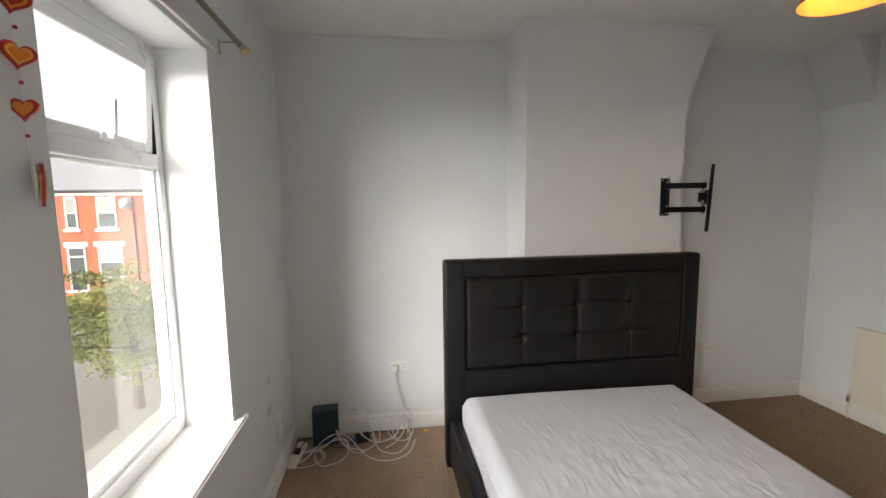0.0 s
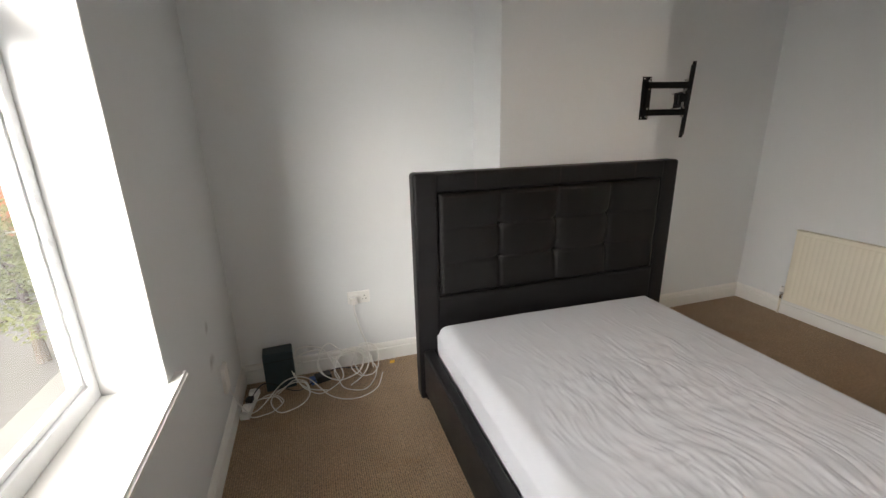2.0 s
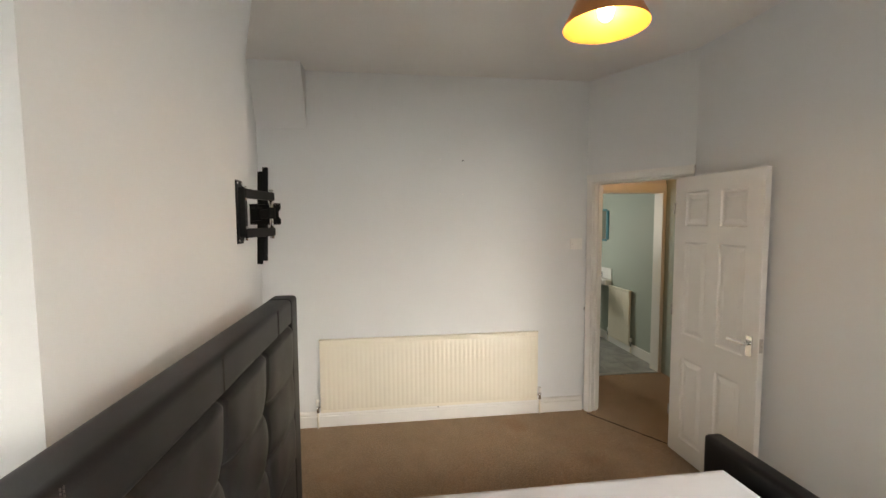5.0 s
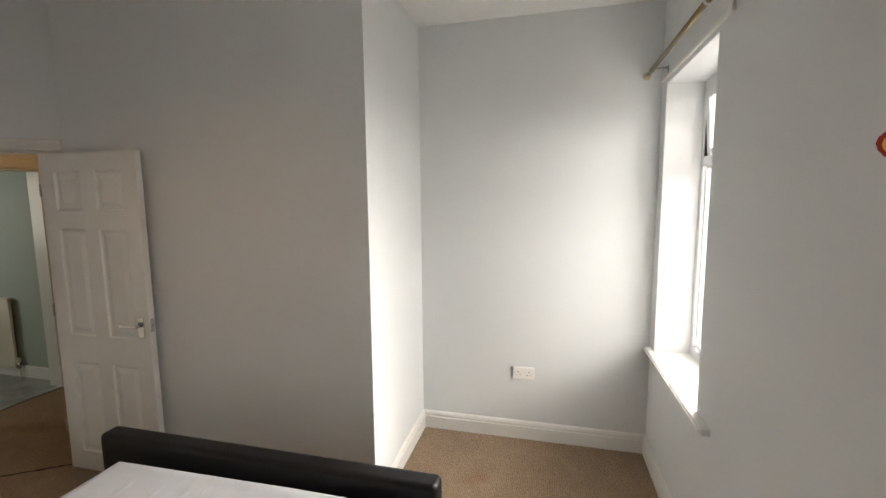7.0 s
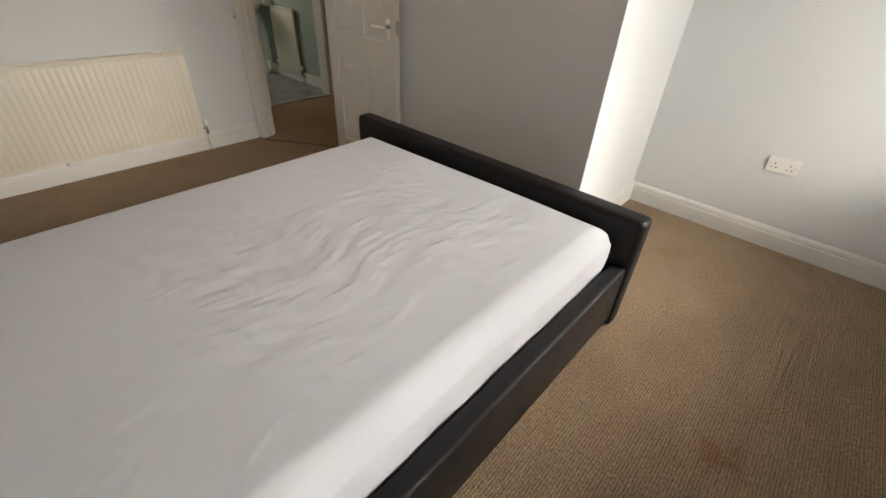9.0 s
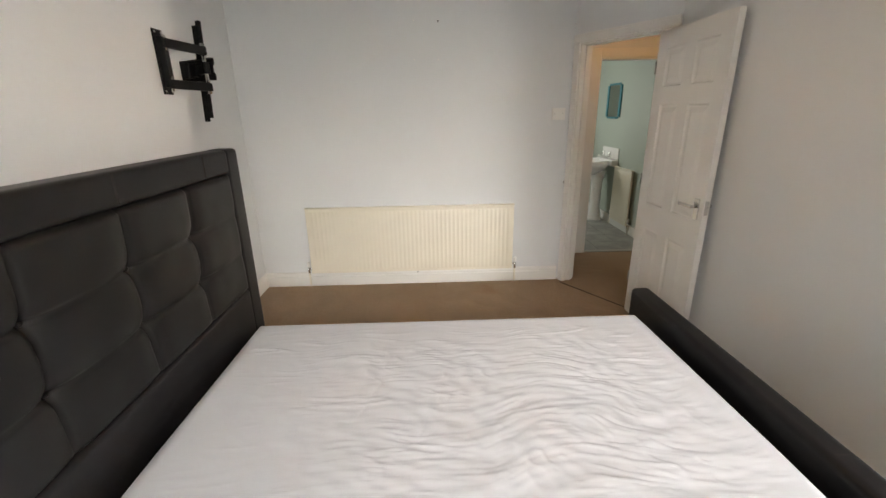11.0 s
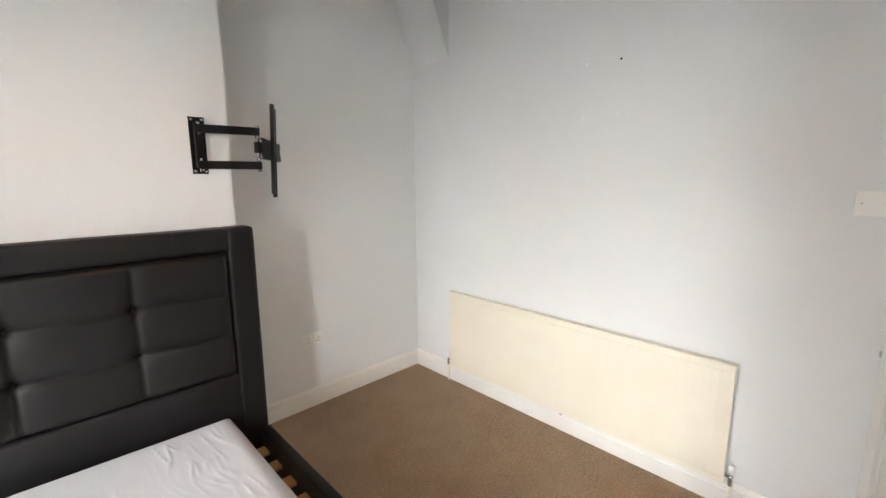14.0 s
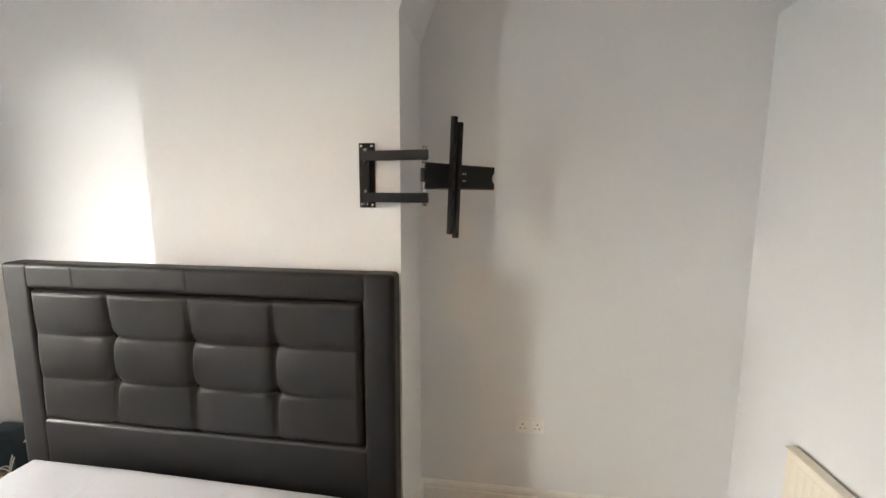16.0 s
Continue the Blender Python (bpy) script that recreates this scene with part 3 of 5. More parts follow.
def tufted(w, h, nx, ny):
    """Padded panel: cushions between creases that meet at pulled-in buttons."""
    bm = bmesh.new()
    cols, rows = 132, 66
    grid = []
    for j in range(rows + 1):
        line = []
        for i in range(cols + 1):
            u, v = w * i / cols, h * j / rows
            d = 0.036
            gx = min(abs(u - w * k / nx) for k in range(1, nx))
            gz = min(abs(v - h * k / ny) for k in range(1, ny))
            but = min(math.hypot(u - w * a / nx, v - h * b / ny) for a in range(1, nx) for b in range(1, ny))
            edge = min(u, w - u, v, h - v)
            near = max(0.0, 1 - but / 0.16)
            d -= (0.008 + 0.006 * near) * math.exp(-(gx / 0.008) ** 2) + (0.0024 + 0.011 * near) * math.exp(-(gz / 0.007) ** 2)
            d -= (0.007 + 0.005 * near) * math.exp(-(gx / 0.045) ** 2) + (0.0035 + 0.006 * near) * math.exp(-(gz / 0.045) ** 2)
            d -= 0.013 * math.exp(-(but / 0.022) ** 2)
            d -= 0.028 * max(0.0, 1 - edge / 0.022) ** 2
            d += 0.0022 * noise.noise(Vector((u * 9, v * 9, 3.1)))
            line.append(bm.verts.new((u, -d, v)))
        grid.append(line)
    for j in range(rows):
        for i in range(cols):
            bm.faces.new((grid[j][i], grid[j][i + 1], grid[j + 1][i + 1], grid[j + 1][i]))
    return bm


bm = tufted(PX1 - PX0, PZ1 - PZ0, 4, 3)
bmesh.ops.translate(bm, verts=bm.verts, vec=(PX0, HF + 0.028, PZ0))
panel = part("tufted_panel", bm, LEATHER_SOFT, head, "padded panel tufted in twelve cushions", True)
for a in (1, 2, 3):
    for b in (1, 2):
        m = Matrix.Translation((PX0 + (PX1 - PX0) * a / 4, HF + 0.026, PZ0 + (PZ1 - PZ0) * b / 3)) @ Matrix.Rotation(radians(90), 4, "X")
        part("button", lathe(bmesh.new(), [(0.007, -0.006), (0.007, -0.001), (0.004, 0.001), (0.001, 0.0015)], m, 12), LEATHER, head, smooth=True)
for x in (-0.52, 0.0, 0.52):
    bm = bmesh.new()
    for s in (-0.003, 0.003):
        for k in range(16):
            z = PZ1 + 0.012 + k * 0.006
            bx(bm, x + s - 0.0005, HF - 0.0012, z, x + s + 0.0005, HF + 0.001, z + 0.004)
    part("stitching", bm, THREAD, head, "double row of stitching")
FX0, FX1, FI, FO, FT = 0.628 - 1.48, 2.352 - 1.48, 0.772 - 1.78, 0.672 - 1.78, 0.565
foot = part("footboard", box(FX0, FO, 0.03, FX1, FI, FT, 0.03, 5), LEATHER, bed, smooth=True)
for x in (-0.35, 0.3):
    part("stitching", box(x - 0.001, FO + 0.03, FT - 0.0006, x + 0.001, FI - 0.03, FT + 0.0008), THREAD, foot)
for x0, x1 in ((FX0 + 0.012, FX0 + 0.076), (FX1 - 0.066, FX1 - 0.012)):
    rail = part("side_rail", box(x0, FI - 0.01, 0.075, x1, HF + 0.01, 0.355, 0.016, 4), LEATHER, bed, smooth=True)
    part("piping", rod(bmesh.new(), ((x0 + 0.008), FI, 0.347), ((x0 + 0.008), HF, 0.347), 0.004, 8), LEATHER, rail, smooth=True)
for x in (FX0 + 0.05, FX1 - 0.05):
    part("leg", lathe(bmesh.new(), [(0.022, 0), (0.026, 0.035)], Matrix.Translation((x, FI - 0.05, 0))), BLACKMETAL, bed, smooth=True)
    part("leg", lathe(bmesh.new(), [(0.022, 0), (0.026, 0.035)], Matrix.Translation((x, HF + 0.05, 0))), BLACKMETAL, bed, smooth=True)
for k in range(14):
    y = FI + 0.10 + k * (HF - FI - 0.16) / 13
    part("slat", box(FX0 + 0.06, y - 0.032, 0.255, FX1 - 0.06, y + 0.032, 0.272, 0.003), PINE, bed, "bare pine slat")


def sheet_mesh(x0, x1, y0, y1, z0, z1):
    """Mattress in a fitted sheet: soft edges, long pulls and a rumpled middle."""
    bm = bmesh.new()
    nx, ny, r = 340, 360, 0.075
    w, l = x1 - x0, y1 - y0
    def rounded(s, n, length):
        # parameter runs down one side, over the top and down the other side
        drop = z1 - r - z0
        total = length + 2 * drop
        d = s * total
        if d < drop:
            return 0.0, z0 + d
        if d > drop + length:
            return length, z1 - r - (d - drop - length)
        return d - drop, z1
    grid = []
    for j in range(ny + 1):
        line = []
        for i in range(nx + 1):
            a, za = rounded(i / nx, nx, w)
            b, zb = rounded(j / ny, ny, l)
            z = min(za, zb)
            ex, ey = min(a, w - a), min(b, l - b)
            # round the top edges
            e = min(ex, ey)
            if z >= z1 - 1e-6 and e < r:
                z -= r - math.sqrt(max(0, r * r - (r - e) ** 2))
            u, v = a / w, b / l
            p = Vector((a, b, 0))
            rump = math.exp(-(((u - 0.48) / 0.34) ** 4 + ((v - 0.38) / 0.34) ** 4))
            wx = 0.07 * noise.noise(Vector((a * 2.6, b * 2.6, 11.0))) + 0.020 * noise.noise(Vector((a * 8.0, b * 6.0, 13.0)))
            wy = 0.10 * noise.noise(Vector((a * 3.0, b * 3.0, 17.0)))
            # the cloth turns in a swirl towards the foot
            tw = 0.40 * math.exp(-(((u - 0.42) / 0.2) ** 2 + ((v - 0.24) / 0.16) ** 2))
            da, db = a - 0.42 * w, b - 0.24 * l
            q = a + wx + da * (math.cos(tw) - 1) - db * math.sin(tw)
            s = b + wy + da * math.sin(tw) + db * (math.cos(tw) - 1)
            m1 = max(0.0, min(1.0, 0.25 + 1.8 * noise.noise(Vector((a * 10.0, b * 8.0, 23.0)))))
            m2 = max(0.0, min(1.0, 0.20 + 1.8 * noise.noise(Vector((a * 11.0, b * 7.0, 31.0)))))
            m3 = max(0.0, min(1.0, 0.20 + 1.8 * noise.noise(Vector((a * 6.0, b * 6.0, 47.0)))))
            swell = 0.0055 * noise.noise(Vector((q * 13.0, s * 9.0, 1.7))) + 0.0040 * noise.noise(Vector((q * 24.0, s * 15.0, 6.7))) + 0.0016 * noise.noise(Vector((q * 46.0, s * 20.0, 2.7)))
            n1 = noise.noise(Vector((q * 24.0, s * 2.8, 5.2)))
            n2 = noise.noise(Vector((q * 36.0 + 3.0 * s, s * 4.6, 3.3)))
            n3 = noise.noise(Vector((q * 15.0 - 5.0 * s, s * 10.0 + 4 * q, 9.4)))
            line_up = 0.0014 * noise.noise(Vector((q * 40.0 + 2.0 * s, s * 4.0, 7.7))) + 0.0010 * noise.noise(Vector((q * 64.0, s * 8.0, 4.1)))
            fold = ((1 - abs(n1)) ** 9 * 0.0040 * m1 + (1 - abs(n2)) ** 8 * 0.0034 * m2) * (0.12 + 0.88 * rump) + (1 - abs(n3)) ** 9 * 0.003 * m3 * rump
            fold += (swell + line_up) * (0.10 + 0.90 * rump)
            pulls = (1 - abs(noise.noise(Vector((q * 20.0, s * 1.6, 2.0))))) ** 14 * 0.009 * max(0, 1 - abs(u - 0.80) / 0.22) * m2
            pulls += (1 - abs(noise.noise(Vector((q * 19.0 + 4 * b, b * 2.0, 8.0))))) ** 14 * 0.004 * max(0, 1 - abs(v - 0.86) / 0.35) * m1
            pulls += (1 - abs(noise.noise(Vector((q * 18.0 + 2 * s, s * 1.8, 4.0))))) ** 14 * 0.004 * max(0, 1 - abs(u - 0.14) / 0.2) * m1
            top = min(1.0, max(0.0, (e - 0.02) / 0.08)) if z > z1 - r - 1e-6 else 0.0
            z -= 0.020 * max(0.0, u - 0.35) / 0.65 * (z - z0) / (z1 - z0)
            dz = (0.95 * fold + 0.75 * pulls) * top
            sag = -0.012 * math.exp(-(((u - 0.5) / 0.4) ** 2 + ((v - 0.45) / 0.4) ** 2)) * top
            x, y = x0 + a, y0 + b
            if z < z1 - r:
                k = 0.006 * noise.noise(Vector((a * 6, b * 6, z * 9)))
                bulge = 0.010 * math.sin(math.pi * (z - z0) / (z1 - z0))
                x += (-1 if a < 1e-6 else 1 if a > w - 1e-6 else 0) * (bulge + k)
                y += (-1 if b < 1e-6 else 1 if b > l - 1e-6 else 0) * (bulge + k)
            line.append(bm.verts.new((x, y, z + dz + sag)))
        grid.append(line)
    for j in range(ny):
        for i in range(nx):
            bm.faces.new((grid[j][i], grid[j][i + 1], grid[j + 1][i + 1], grid[j + 1][i]))
    return bm


mattress = empty("mattress", pose(1.48, 1.80, 0.272), "mattress in a rumpled white fitted sheet on the bed frame", "mattress")
part("fitted_sheet", sheet_mesh(0.722 - 1.48, 2.15 - 1.48, 0.825 - 1.80, 2.795 - 1.80, 0.006, 0.270), SHEET, mattress, "creased white cotton fitted sheet", True)
part("mattress_core", box(0.77 - 1.48, 0.86 - 1.80, 0.0, 2.11 - 1.48, 2.75 - 1.80, 0.18, 0.02), SHEET, mattress)


# ---- doors ----
def door_leaf(bm, w, h, t):
    """Six-panel moulded leaf, x along its width from the hinge, y through it, z up."""
    xs = [0, 0.105, 0.105 + (w - 0.31) / 2, 0.205 + (w - 0.31) / 2, w - 0.105, w]
    zs = [0, 0.125, 0.715, 0.885, 1.535, 1.645, 1.875, h]
    for side, s in ((0, 1), (t, -1)):
        for i in range(5):
            for j in range(7):
                a, b, c, d = xs[i], zs[j], xs[i + 1], zs[j + 1]
                if i in (1, 3) and j in (1, 3, 5):
                    prev = None
                    for inset, dep in ((0, 0), (0.006, 0.009), (0.018, 0.011), (0.026, 0.009), (0.048, 0.003), (0.052, 0.003)):
                        ring = [bm.verts.new(q) for q in ((a + inset, side + s * dep, b + inset), (c - inset, side + s * dep, b + inset), (c - inset, side + s * dep, d - inset), (a + inset, side + s * dep, d - inset))]
                        if prev:
                            for k in range(4):
                                bm.faces.new((prev[k], prev[(k + 1) % 4], ring[(k + 1) % 4], ring[k]))
                        prev = ring
                    bm.faces.new(prev)
                else:
                    bm.faces.new([bm.verts.new(q) for q in ((a, side, b), (c, side, b), (c, side, d), (a, side, d))])
    for q in (((0, 0, 0), (0, t, 0), (0, t, h), (0, 0, h)), ((w, 0, 0), (w, t, 0), (w, t, h), (w, 0, h)), ((0, 0, 0), (w, 0, 0), (w, t, 0), (0, t, 0)), ((0, 0, h), (w, 0, h), (w, t, h), (0, t, h))):
        bm.faces.new([bm.verts.new(p) for p in q])
    bmesh.ops.remove_doubles(bm, verts=bm.verts, dist=0.0002)
    return bm


def lever(parent, x, z, y, s):
    """Lever handle on a backplate, standing out along s."""
    part("backplate", box(x - 0.021, min(y, y + s * 0.007), z - 0.075, x + 0.021, max(y, y + s * 0.007), z + 0.045, 0.002), CHROME, parent, "polished chrome backplate")
    bm = bmesh.new()
    rod(bm, (x, y + s * 0.006, z), (x, y + s * 0.042, z), 0.009, 14)
    bx(bm, x - 0.115, y + s * 0.040 - 0.007, z - 0.009, x + 0.010, y + s * 0.040 + 0.007, z + 0.009, 0.005, 3)
    part("door_handle", bm, CHROME, parent, "polished chrome lever handle", True)


door = empty("door_1", pose(3.170, 0.372, 0.008, 0, 0, 180.8), "white painted six-panel door standing open against the wall", "door")
door["kind"] = "structure"
leaf = part("leaf", door_leaf(bmesh.new(), 0.712, 1.981, 0.035), GLOSS, door)
lever(door, 0.655, 0.975, 0.0, -1)
lever(door, 0.655, 0.975, 0.035, 1)
part("latch_plate", box(0.7115, 0.006, 0.935, 0.7135, 0.029, 1.015), STEEL, door, "satin steel latch plate")
part("latch_bolt", box(0.713, 0.012, 0.965, 0.722, 0.023, 0.985, 0.002), STEEL, door)
for z in (0.25, 1.0, 1.73):
    part("hinge", rod(bmesh.new(), (-0.004, -0.003, z), (-0.004, -0.003, z + 0.075), 0.006, 10), STEEL, door, "steel butt hinge", True)


# ---- radiators ----
def radiator(name, m, w, h, label, ribs, brackets=True):
    """Pressed steel panel; x along it, y out of the wall, z up from its underside."""
    r = empty(name, m, label, "radiator")
    bm = bmesh.new()
    prof = [(0.0, 0.0), (0.012, 0.004)]
    pitch = (w - 0.05) / ribs
    for k in range(ribs):
        x = 0.025 + k * pitch
        prof += [(x + 0.06 * pitch, 0.0042), (x + 0.30 * pitch, 0.0070), (x + 0.70 * pitch, 0.0070), (x + 0.94 * pitch, 0.0042)]
    prof += [(w - 0.012, 0.004), (w, 0.0)]
    z0, z1 = 0.035, h - 0.045
    rows = [[bm.verts.new((x, 0.052 + (y if 0 < n < 3 else min(y, 0.002)), z)) for x, y in prof] for n, z in enumerate((z0 - 0.010, z0, z1, z1 + 0.010))]
    for a, b in zip(rows, rows[1:]):
        for i in range(len(prof) - 1):
            bm.faces.new((a[i], a[i + 1], b[i + 1], b[i]))
    part("panel", bm, CREAM, r, smooth=True)
    bm = bmesh.new()
    bx(bm, 0, 0.03, 0.0, w, 0.053, z0 - 0.006, 0.004)
    bx(bm, 0, 0.03, z1 + 0.006, w, 0.054, h - 0.012, 0.004)
    bx(bm, 0, 0.03, 0.002, 0.006, 0.052, h - 0.014, 0.002)
    bx(bm, w - 0.006, 0.03, 0.002, w, 0.052, h - 0.014, 0.002)
    bx(bm, 0.004, 0.028, 0.010, w - 0.004, 0.046, h - 0.02)
    part("seam_rim", bm, CREAM, r)
    part("top_rail", box(-0.004, 0.020, h - 0.0118, w + 0.004, 0.062, h, 0.005), CREAM, r)
    for x, s in ((0.0, -1), (w, 1)):
        bm = bmesh.new()
        rod(bm, (x - s * 0.01, 0.036, 0.045), (x + s * 0.030, 0.036, 0.045), 0.009)
        rod(bm, (x + s * 0.026, 0.036, 0.0), (x + s * 0.026, 0.036, 0.06), 0.011)
        v = part("valve", bm, CHROME, r, "chrome radiator valve", True)
        part("valve_cap", lathe(bmesh.new(), [(0.013, 0.06), (0.015, 0.066), (0.015, 0.098), (0.011, 0.104)], Matrix.Translation((x + s * 0.026, 0.036, 0))), PLASTIC, v, "white plastic cap", True)
        part("pipe", rod(bmesh.new(), (x + s * 0.026, 0.036, -m.translation.z), (x + s * 0.026, 0.036, 0.01), 0.0075), CREAM, r, smooth=True)
    if brackets:
        part("bracket", box(w * 0.47, 0.0, -0.018, w * 0.47 + 0.014, 0.044, 0.03, 0.002), STEEL, r, "steel wall bracket")
        for x in (0.22 * w, 0.78 * w):
            part("wall_hook", box(x, 0.0, 0.05, x + 0.03, 0.03, h - 0.1), STEEL, r)
    return r


radiator("radiator", Matrix.Translation((EX, 1.155, 0.135)) @ Matrix.Rotation(radians(90), 4, "Z"), 1.835, 0.605, "long cream enamelled panel radiator low on the wall", 48)


# ---- pendant lamp ----
pend = empty("pendant_lamp", pose(1.848, 1.639, H), "copper cone pendant lamp with a lit bulb and golden inside", "pendant lamp")
part("ceiling_rose", lathe(bmesh.new(), [(0.045, 0.0), (0.045, -0.012), (0.02, -0.03), (0.006, -0.034)]), PLASTIC, pend, smooth=True)
part("flex", rod(bmesh.new(), (0, 0, -0.03), (0, 0, -0.25), 0.0035, 8), CABLE, pend, smooth=True)
ZR = 2.388 - H
bm = lathe(bmesh.new(), [(0.148, ZR), (0.148, ZR + 0.003), (0.024, ZR + 0.262), (0.022, ZR + 0.262)], segments=48, cap=False)
part("shade", bm, COPPER, pend, "brushed copper cone", True)
bm = lathe(bmesh.new(), [(0.147, ZR), (0.1455, ZR + 0.002), (0.0215, ZR + 0.2615)], segments=48, cap=False)
part("shade_lining", bm, GOLD, pend, "golden inner face", True)
part("lampholder", lathe(bmesh.new(), [(0.006, ZR + 0.29), (0.019, ZR + 0.275), (0.019, ZR + 0.14), (0.014, ZR + 0.125)]), PLASTIC, pend, smooth=True)
part("bulb", lathe(bmesh.new(), [(0.012, ZR + 0.125), (0.016, ZR + 0.11), (0.026, ZR + 0.08), (0.028, ZR + 0.055), (0.022, ZR + 0.03), (0.008, ZR + 0.018)]), BULB, pend, "lit warm bulb", True)


# ---- wall bracket for a television ----
tv = empty("tv_bracket", pose(2.18, CY, 1.74), "black steel swing-arm television wall bracket without a screen", "tv bracket")
bm = box(-0.033, -0.006, -0.128, 0.033, 0.0, 0.128, 0.002)
bx(bm, -0.017, -0.030, -0.10, 0.017, -0.005, 0.10, 0.004)
plate = part("wall_plate", bm, BLACKMETAL, tv)
for x in (-0.022, 0.022):
    for z in (-0.115, 0.115):
        part("screw", lathe(bmesh.new(), [(0.007, 0.0), (0.006, 0.003), (0.002, 0.004)], Matrix.Translation((x, -0.006, z)) @ Matrix.Rotation(radians(90), 4, "X"), 10), CHROME, plate, "bright screw head", True)
E0, E1 = Vector((0.0, -0.024, 0)), Vector((0.246, -0.062, 0))     # first arm: from the plate to the elbow
for z in (0.076, -0.086):
    d = (E1 - E0).normalized()
    m = Matrix.Translation((E0.x, E0.y, z)) @ Matrix.Rotation(math.atan2(d.y, d.x), 4, "Z")
    arm = part("arm", box(-0.012, -0.012, -0.019, (E1 - E0).length + 0.012, 0.012, 0.019, 0.004, m=m), BLACKMETAL, tv)
    part("joint_pin", rod(bmesh.new(), (E0.x, E0.y, z - 0.029), (E0.x, E0.y, z + 0.029), 0.009, 12), CHROME, arm, "bright joint pin", True)
part("elbow_pin", rod(bmesh.new(), (E1.x, E1.y, -0.117), (E1.x, E1.y, 0.108), 0.010, 12), CHROME, tv, "bright elbow pin", True)
D = Vector((0.56, 0.83, 0)).normalized()
N = Vector((D.y, -D.x, 0))
C = Vector((E1.x + 0.085, E1.y + 0.082, -0.004))                   # middle of the head
bm = bmesh.new()
rod(bm, E1 + Vector((0, 0, -0.026)), E1 + Vector((0, 0, 0.026)), 0.018)
d = (C - E1)
bx(bm, 0, -0.012, -0.022, d.length - 0.02, 0.012, 0.022, 0.004, m=Matrix.Translation(E1 + Vector((0, 0, -0.004))) @ Matrix.Rotation(math.atan2(d.y, d.x), 4, "Z"))
part("second_arm", bm, BLACKMETAL, tv)
HEAD = Matrix(((D.x, -N.x, 0, C.x), (D.y, -N.y, 0, C.y), (0, 0, 1, C.z), (0, 0, 0, 1)))  # x along the plate, y away from the screen side
bm = bmesh.new()
prism(bm, [(-0.142, -0.046), (0.298, -0.046), (0.298, -0.024), (0.284, -0.012), (0.284, 0.012), (0.298, 0.024), (0.298, 0.046), (-0.142, 0.046), (-0.142, 0.024), (-0.129, 0.012), (-0.129, -0.012), (-0.142, -0.024)], 1, -0.005, 0.0)
bx(bm, -0.142, -0.0045, 0.0465, 0.298, 0.014, 0.050)
bx(bm, -0.142, -0.0045, -0.050, 0.298, 0.014, -0.0465)
bx(bm, -0.03, 0.0005, -0.03, 0.03, 0.030, 0.03, 0.004)
bx(bm, 0.020, 0.0005, -0.035, 0.082, 0.040, 0.035, 0.004)
hp = part("head_plate", bm, BLACKMETAL, tv)
hp.matrix_local = HEAD
for x in (0.075, 0.09):
    for z in (-0.014, 0.014):
        o = part("screw", lathe(bmesh.new(), [(0.005, 0.0), (0.004, 0.003), (0.001, 0.004)], Matrix.Translation((x, -0.005, z)) @ Matrix.Rotation(radians(90), 4, "X"), 10), CHROME, hp, "bright screw head", True)
for x, drop in ((-0.014, 0.0), (0.020, -0.018)):
    bm = bmesh.new()
    tl = Matrix.Translation((0, 0, drop)) @ Matrix.Rotation(radians(2.5), 4, "X")
    bx(bm, x - 0.010, -0.034, -0.225, x + 0.010, -0.030, 0.228, 0.001, m=tl)
    bx(bm, x - 0.010, -0.0302, -0.225, x - 0.007, -0.015, 0.228, 0.001, m=tl)
    bx(bm, x + 0.007, -0.0302, -0.225, x + 0.010, -0.015, 0.228, 0.001, m=tl)
    bar = part("vesa_rail", bm, BLACKMETAL, tv, "slotted upright rail")
    bar.matrix_local = HEAD
    for k in range(6):
        z = -0.19 + 0.07 * k
        o = part("slot", box(x - 0.003, -0.0346, z, x + 0.003, -0.0338, z + 0.035, m=tl), HOLE, bar)


# ---- sockets, switch plates, small wall fittings ----
def wall_frame(x, y, z, yaw):
    """Local x along the wall to the right as seen from the room, y into the wall, z up."""
    return pose(x, y, z, 0, 0, yaw)


def socket(m, label, face=PLASTIC):
    s = empty("wall_socket", m, label, "socket", "wall sockets")
    part("face_plate", box(-0.074, -0.010, -0.043, 0.074, 0.0, 0.043, 0.004, 3), face, s)
    for x in (-0.037, 0.037):
        part("switch", box(x * 0.42 - 0.006, -0.0125, 0.010, x * 0.42 + 0.006, -0.0095, 0.028, 0.001), PLASTIC, s)
        for px, pz, w, h in ((0, 0.008, 0.0025, 0.004), (-0.011, -0.014, 0.004, 0.0022), (0.011, -0.014, 0.004, 0.0022)):
            part("pin_hole", box(x + px - w, -0.0106, pz - h, x + px + w, -0.0098, pz + h), HOLE, s)
    for x in (-0.060, 0.060):
        part("screw", lathe(bmesh.new(), [(0.003, 0.0), (0.002, 0.0012)], Matrix.Translation((x, -0.010, 0.0)) @ Matrix.Rotation(radians(90), 4, "X"), 8), STEEL, s)
    return s


